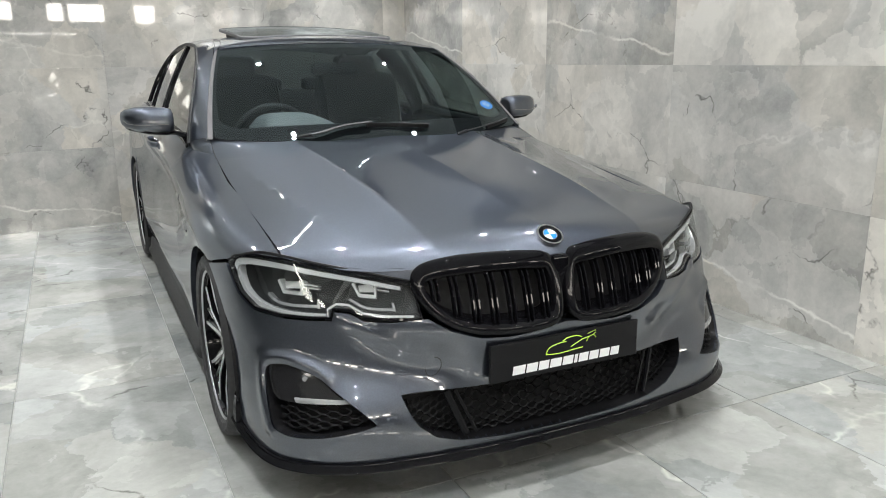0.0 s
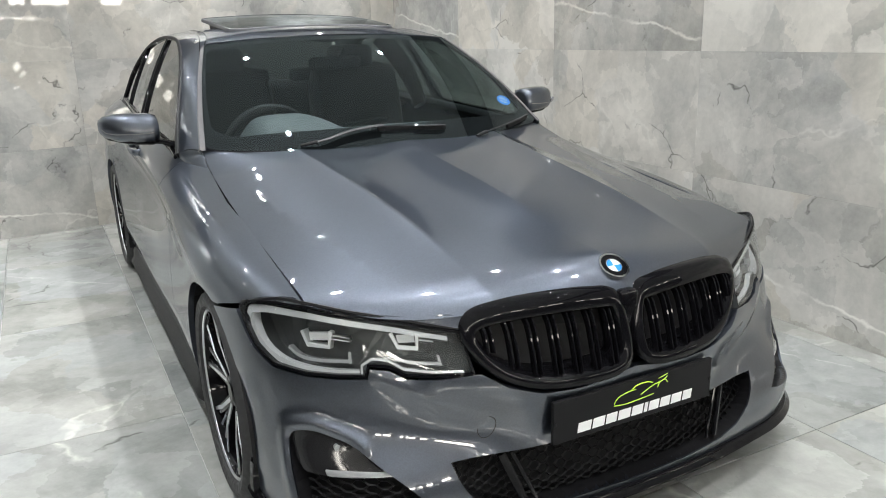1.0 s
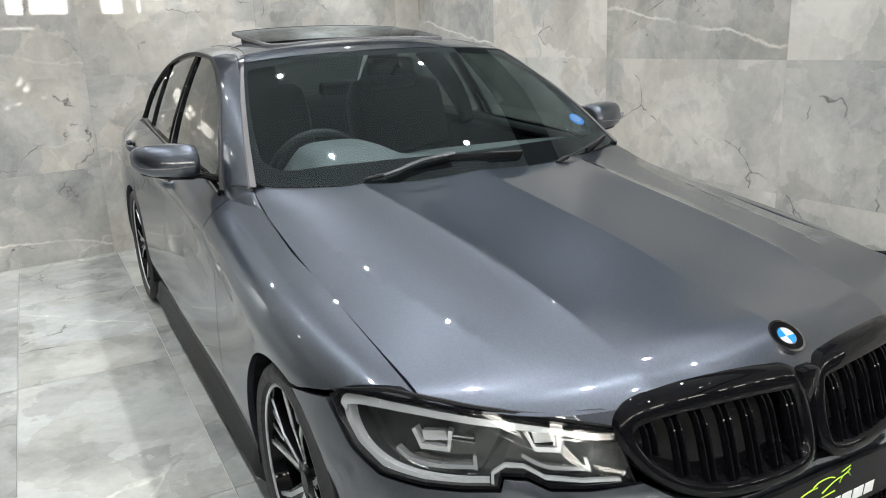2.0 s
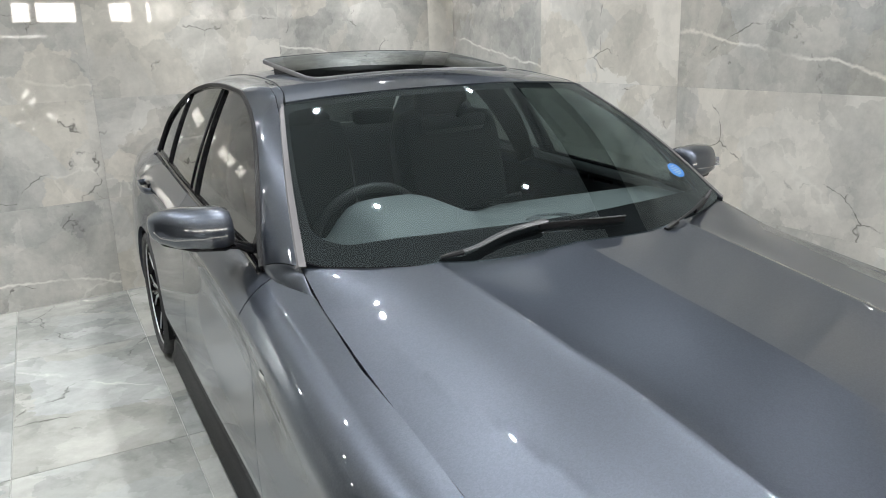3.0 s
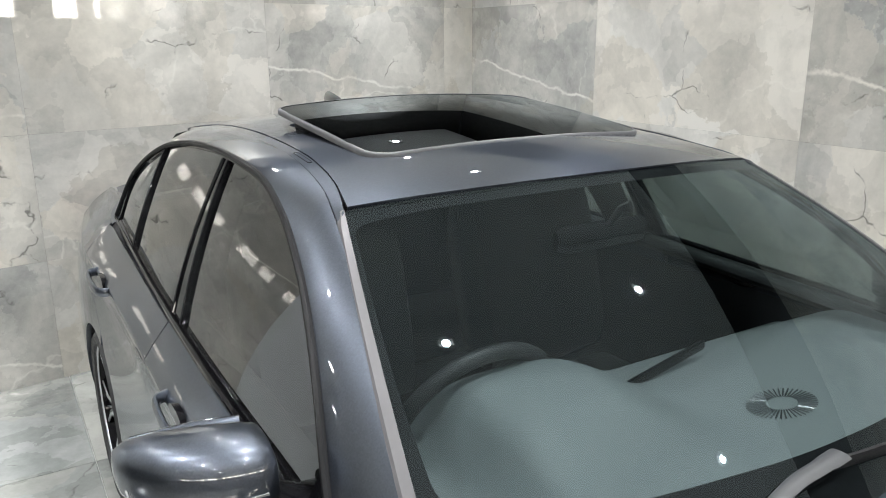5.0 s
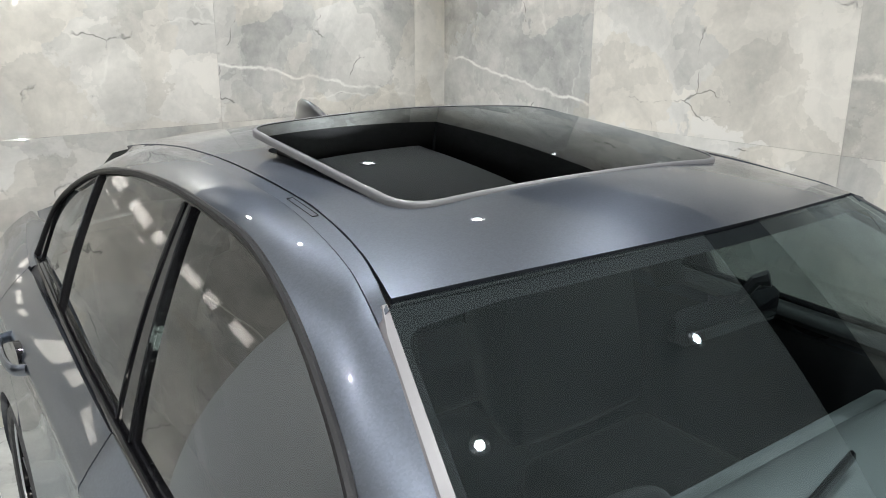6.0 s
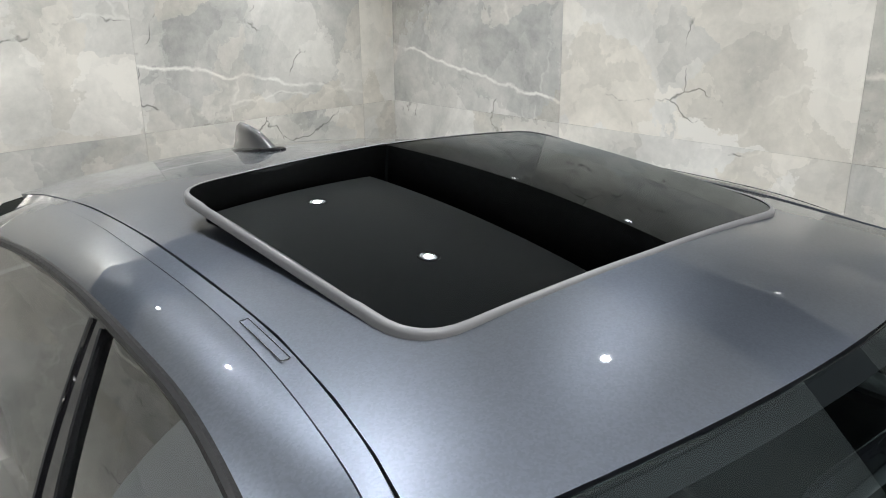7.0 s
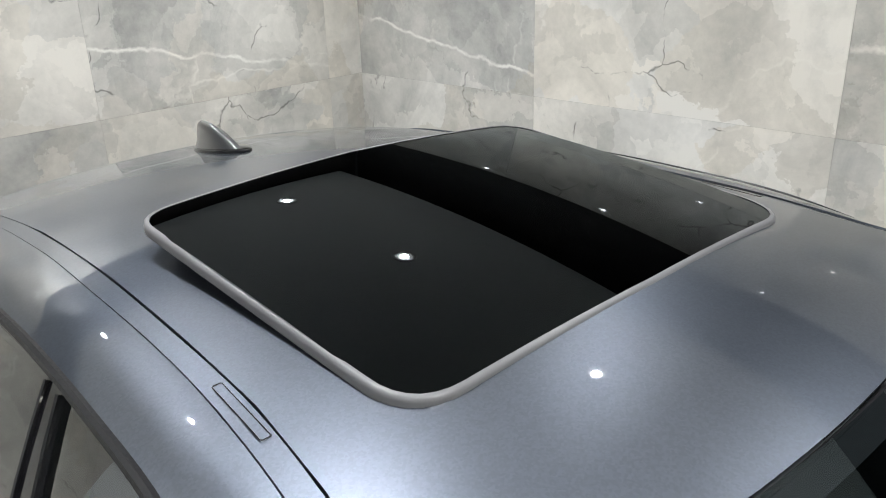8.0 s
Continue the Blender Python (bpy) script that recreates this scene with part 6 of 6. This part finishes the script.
row = [(0.5 + 0.92 * k + (0.12 if k % 3 == 0 else 0), (0.42, 0.70, 0.30, 0.62)[k % 4]) for k in range(19)]
window_wall("wall_front", "plain grey wall with a row of small windows", 18.4, pose(11.2, -6.2, 0, 0, 0, 180), row)
put("light_strip", box(9.5, 17.6, -0.012, 0.0, 1.80, 1.812), PANE, bpy.data.objects["wall_front"], "thin bright light strip")
window_wall("wall_left", "plain grey wall with a row of small windows", 11.6, pose(-7.05, -6.2, 0, 0, 0, 90), row[:2])

ring = bmesh.new()
rows_r = [[ring.verts.new((r * math.cos(2 * math.pi * k / 24), r * math.sin(2 * math.pi * k / 24), z)) for r, z in ((0.055, 0.0), (0.052, -0.006), (0.042, -0.006), (0.038, 0.0))] for k in range(24)]
for k in range(24):
    for i in range(3):
        ring.faces.new((rows_r[k - 1][i], rows_r[k - 1][i + 1], rows_r[k][i + 1], rows_r[k][i]))
lamp_ring = put("downlight", ring, material("white_lamp_ring", (0.7, 0.7, 0.7), 0.4), None, "", 40)
tagged(lamp_ring, "small round white downlight recessed in the ceiling", "downlight", "ceiling downlights")
BULB = bpy.data.materials.new("lit_bulb")
BULB.use_nodes = True
BULB.node_tree.nodes["Principled BSDF"].inputs["Emission Color"].default_value = (0.98, 0.99, 1.0, 1)
BULB.node_tree.nodes["Principled BSDF"].inputs["Emission Strength"].default_value = 140.0
disc = bmesh.new()
disc.faces.new([disc.verts.new((0.020 * math.cos(-2 * math.pi * k / 20), 0.020 * math.sin(-2 * math.pi * k / 20), -0.0045)) for k in range(20)])
put("bulb", disc, BULB, lamp_ring, "lit round lens")
for k, (x, y) in enumerate(LAMPS):
    m = pose(x, y, CEIL - 0.001)
    if k == 0:
        lamp_ring.matrix_basis = m
    else:
        copy_thing(lamp_ring, m)
    data = bpy.data.lights.new("downlight_bulb", "AREA")
    data.shape, data.size, data.energy, data.color = "DISK", 0.03, (8.8 if x > -1 else 8.6), (0.965, 0.978, 0.985)
    data.spread = radians(118)
    ob = new("downlight_bulb", data)
    ob.location = (x, y, CEIL - 0.0075)
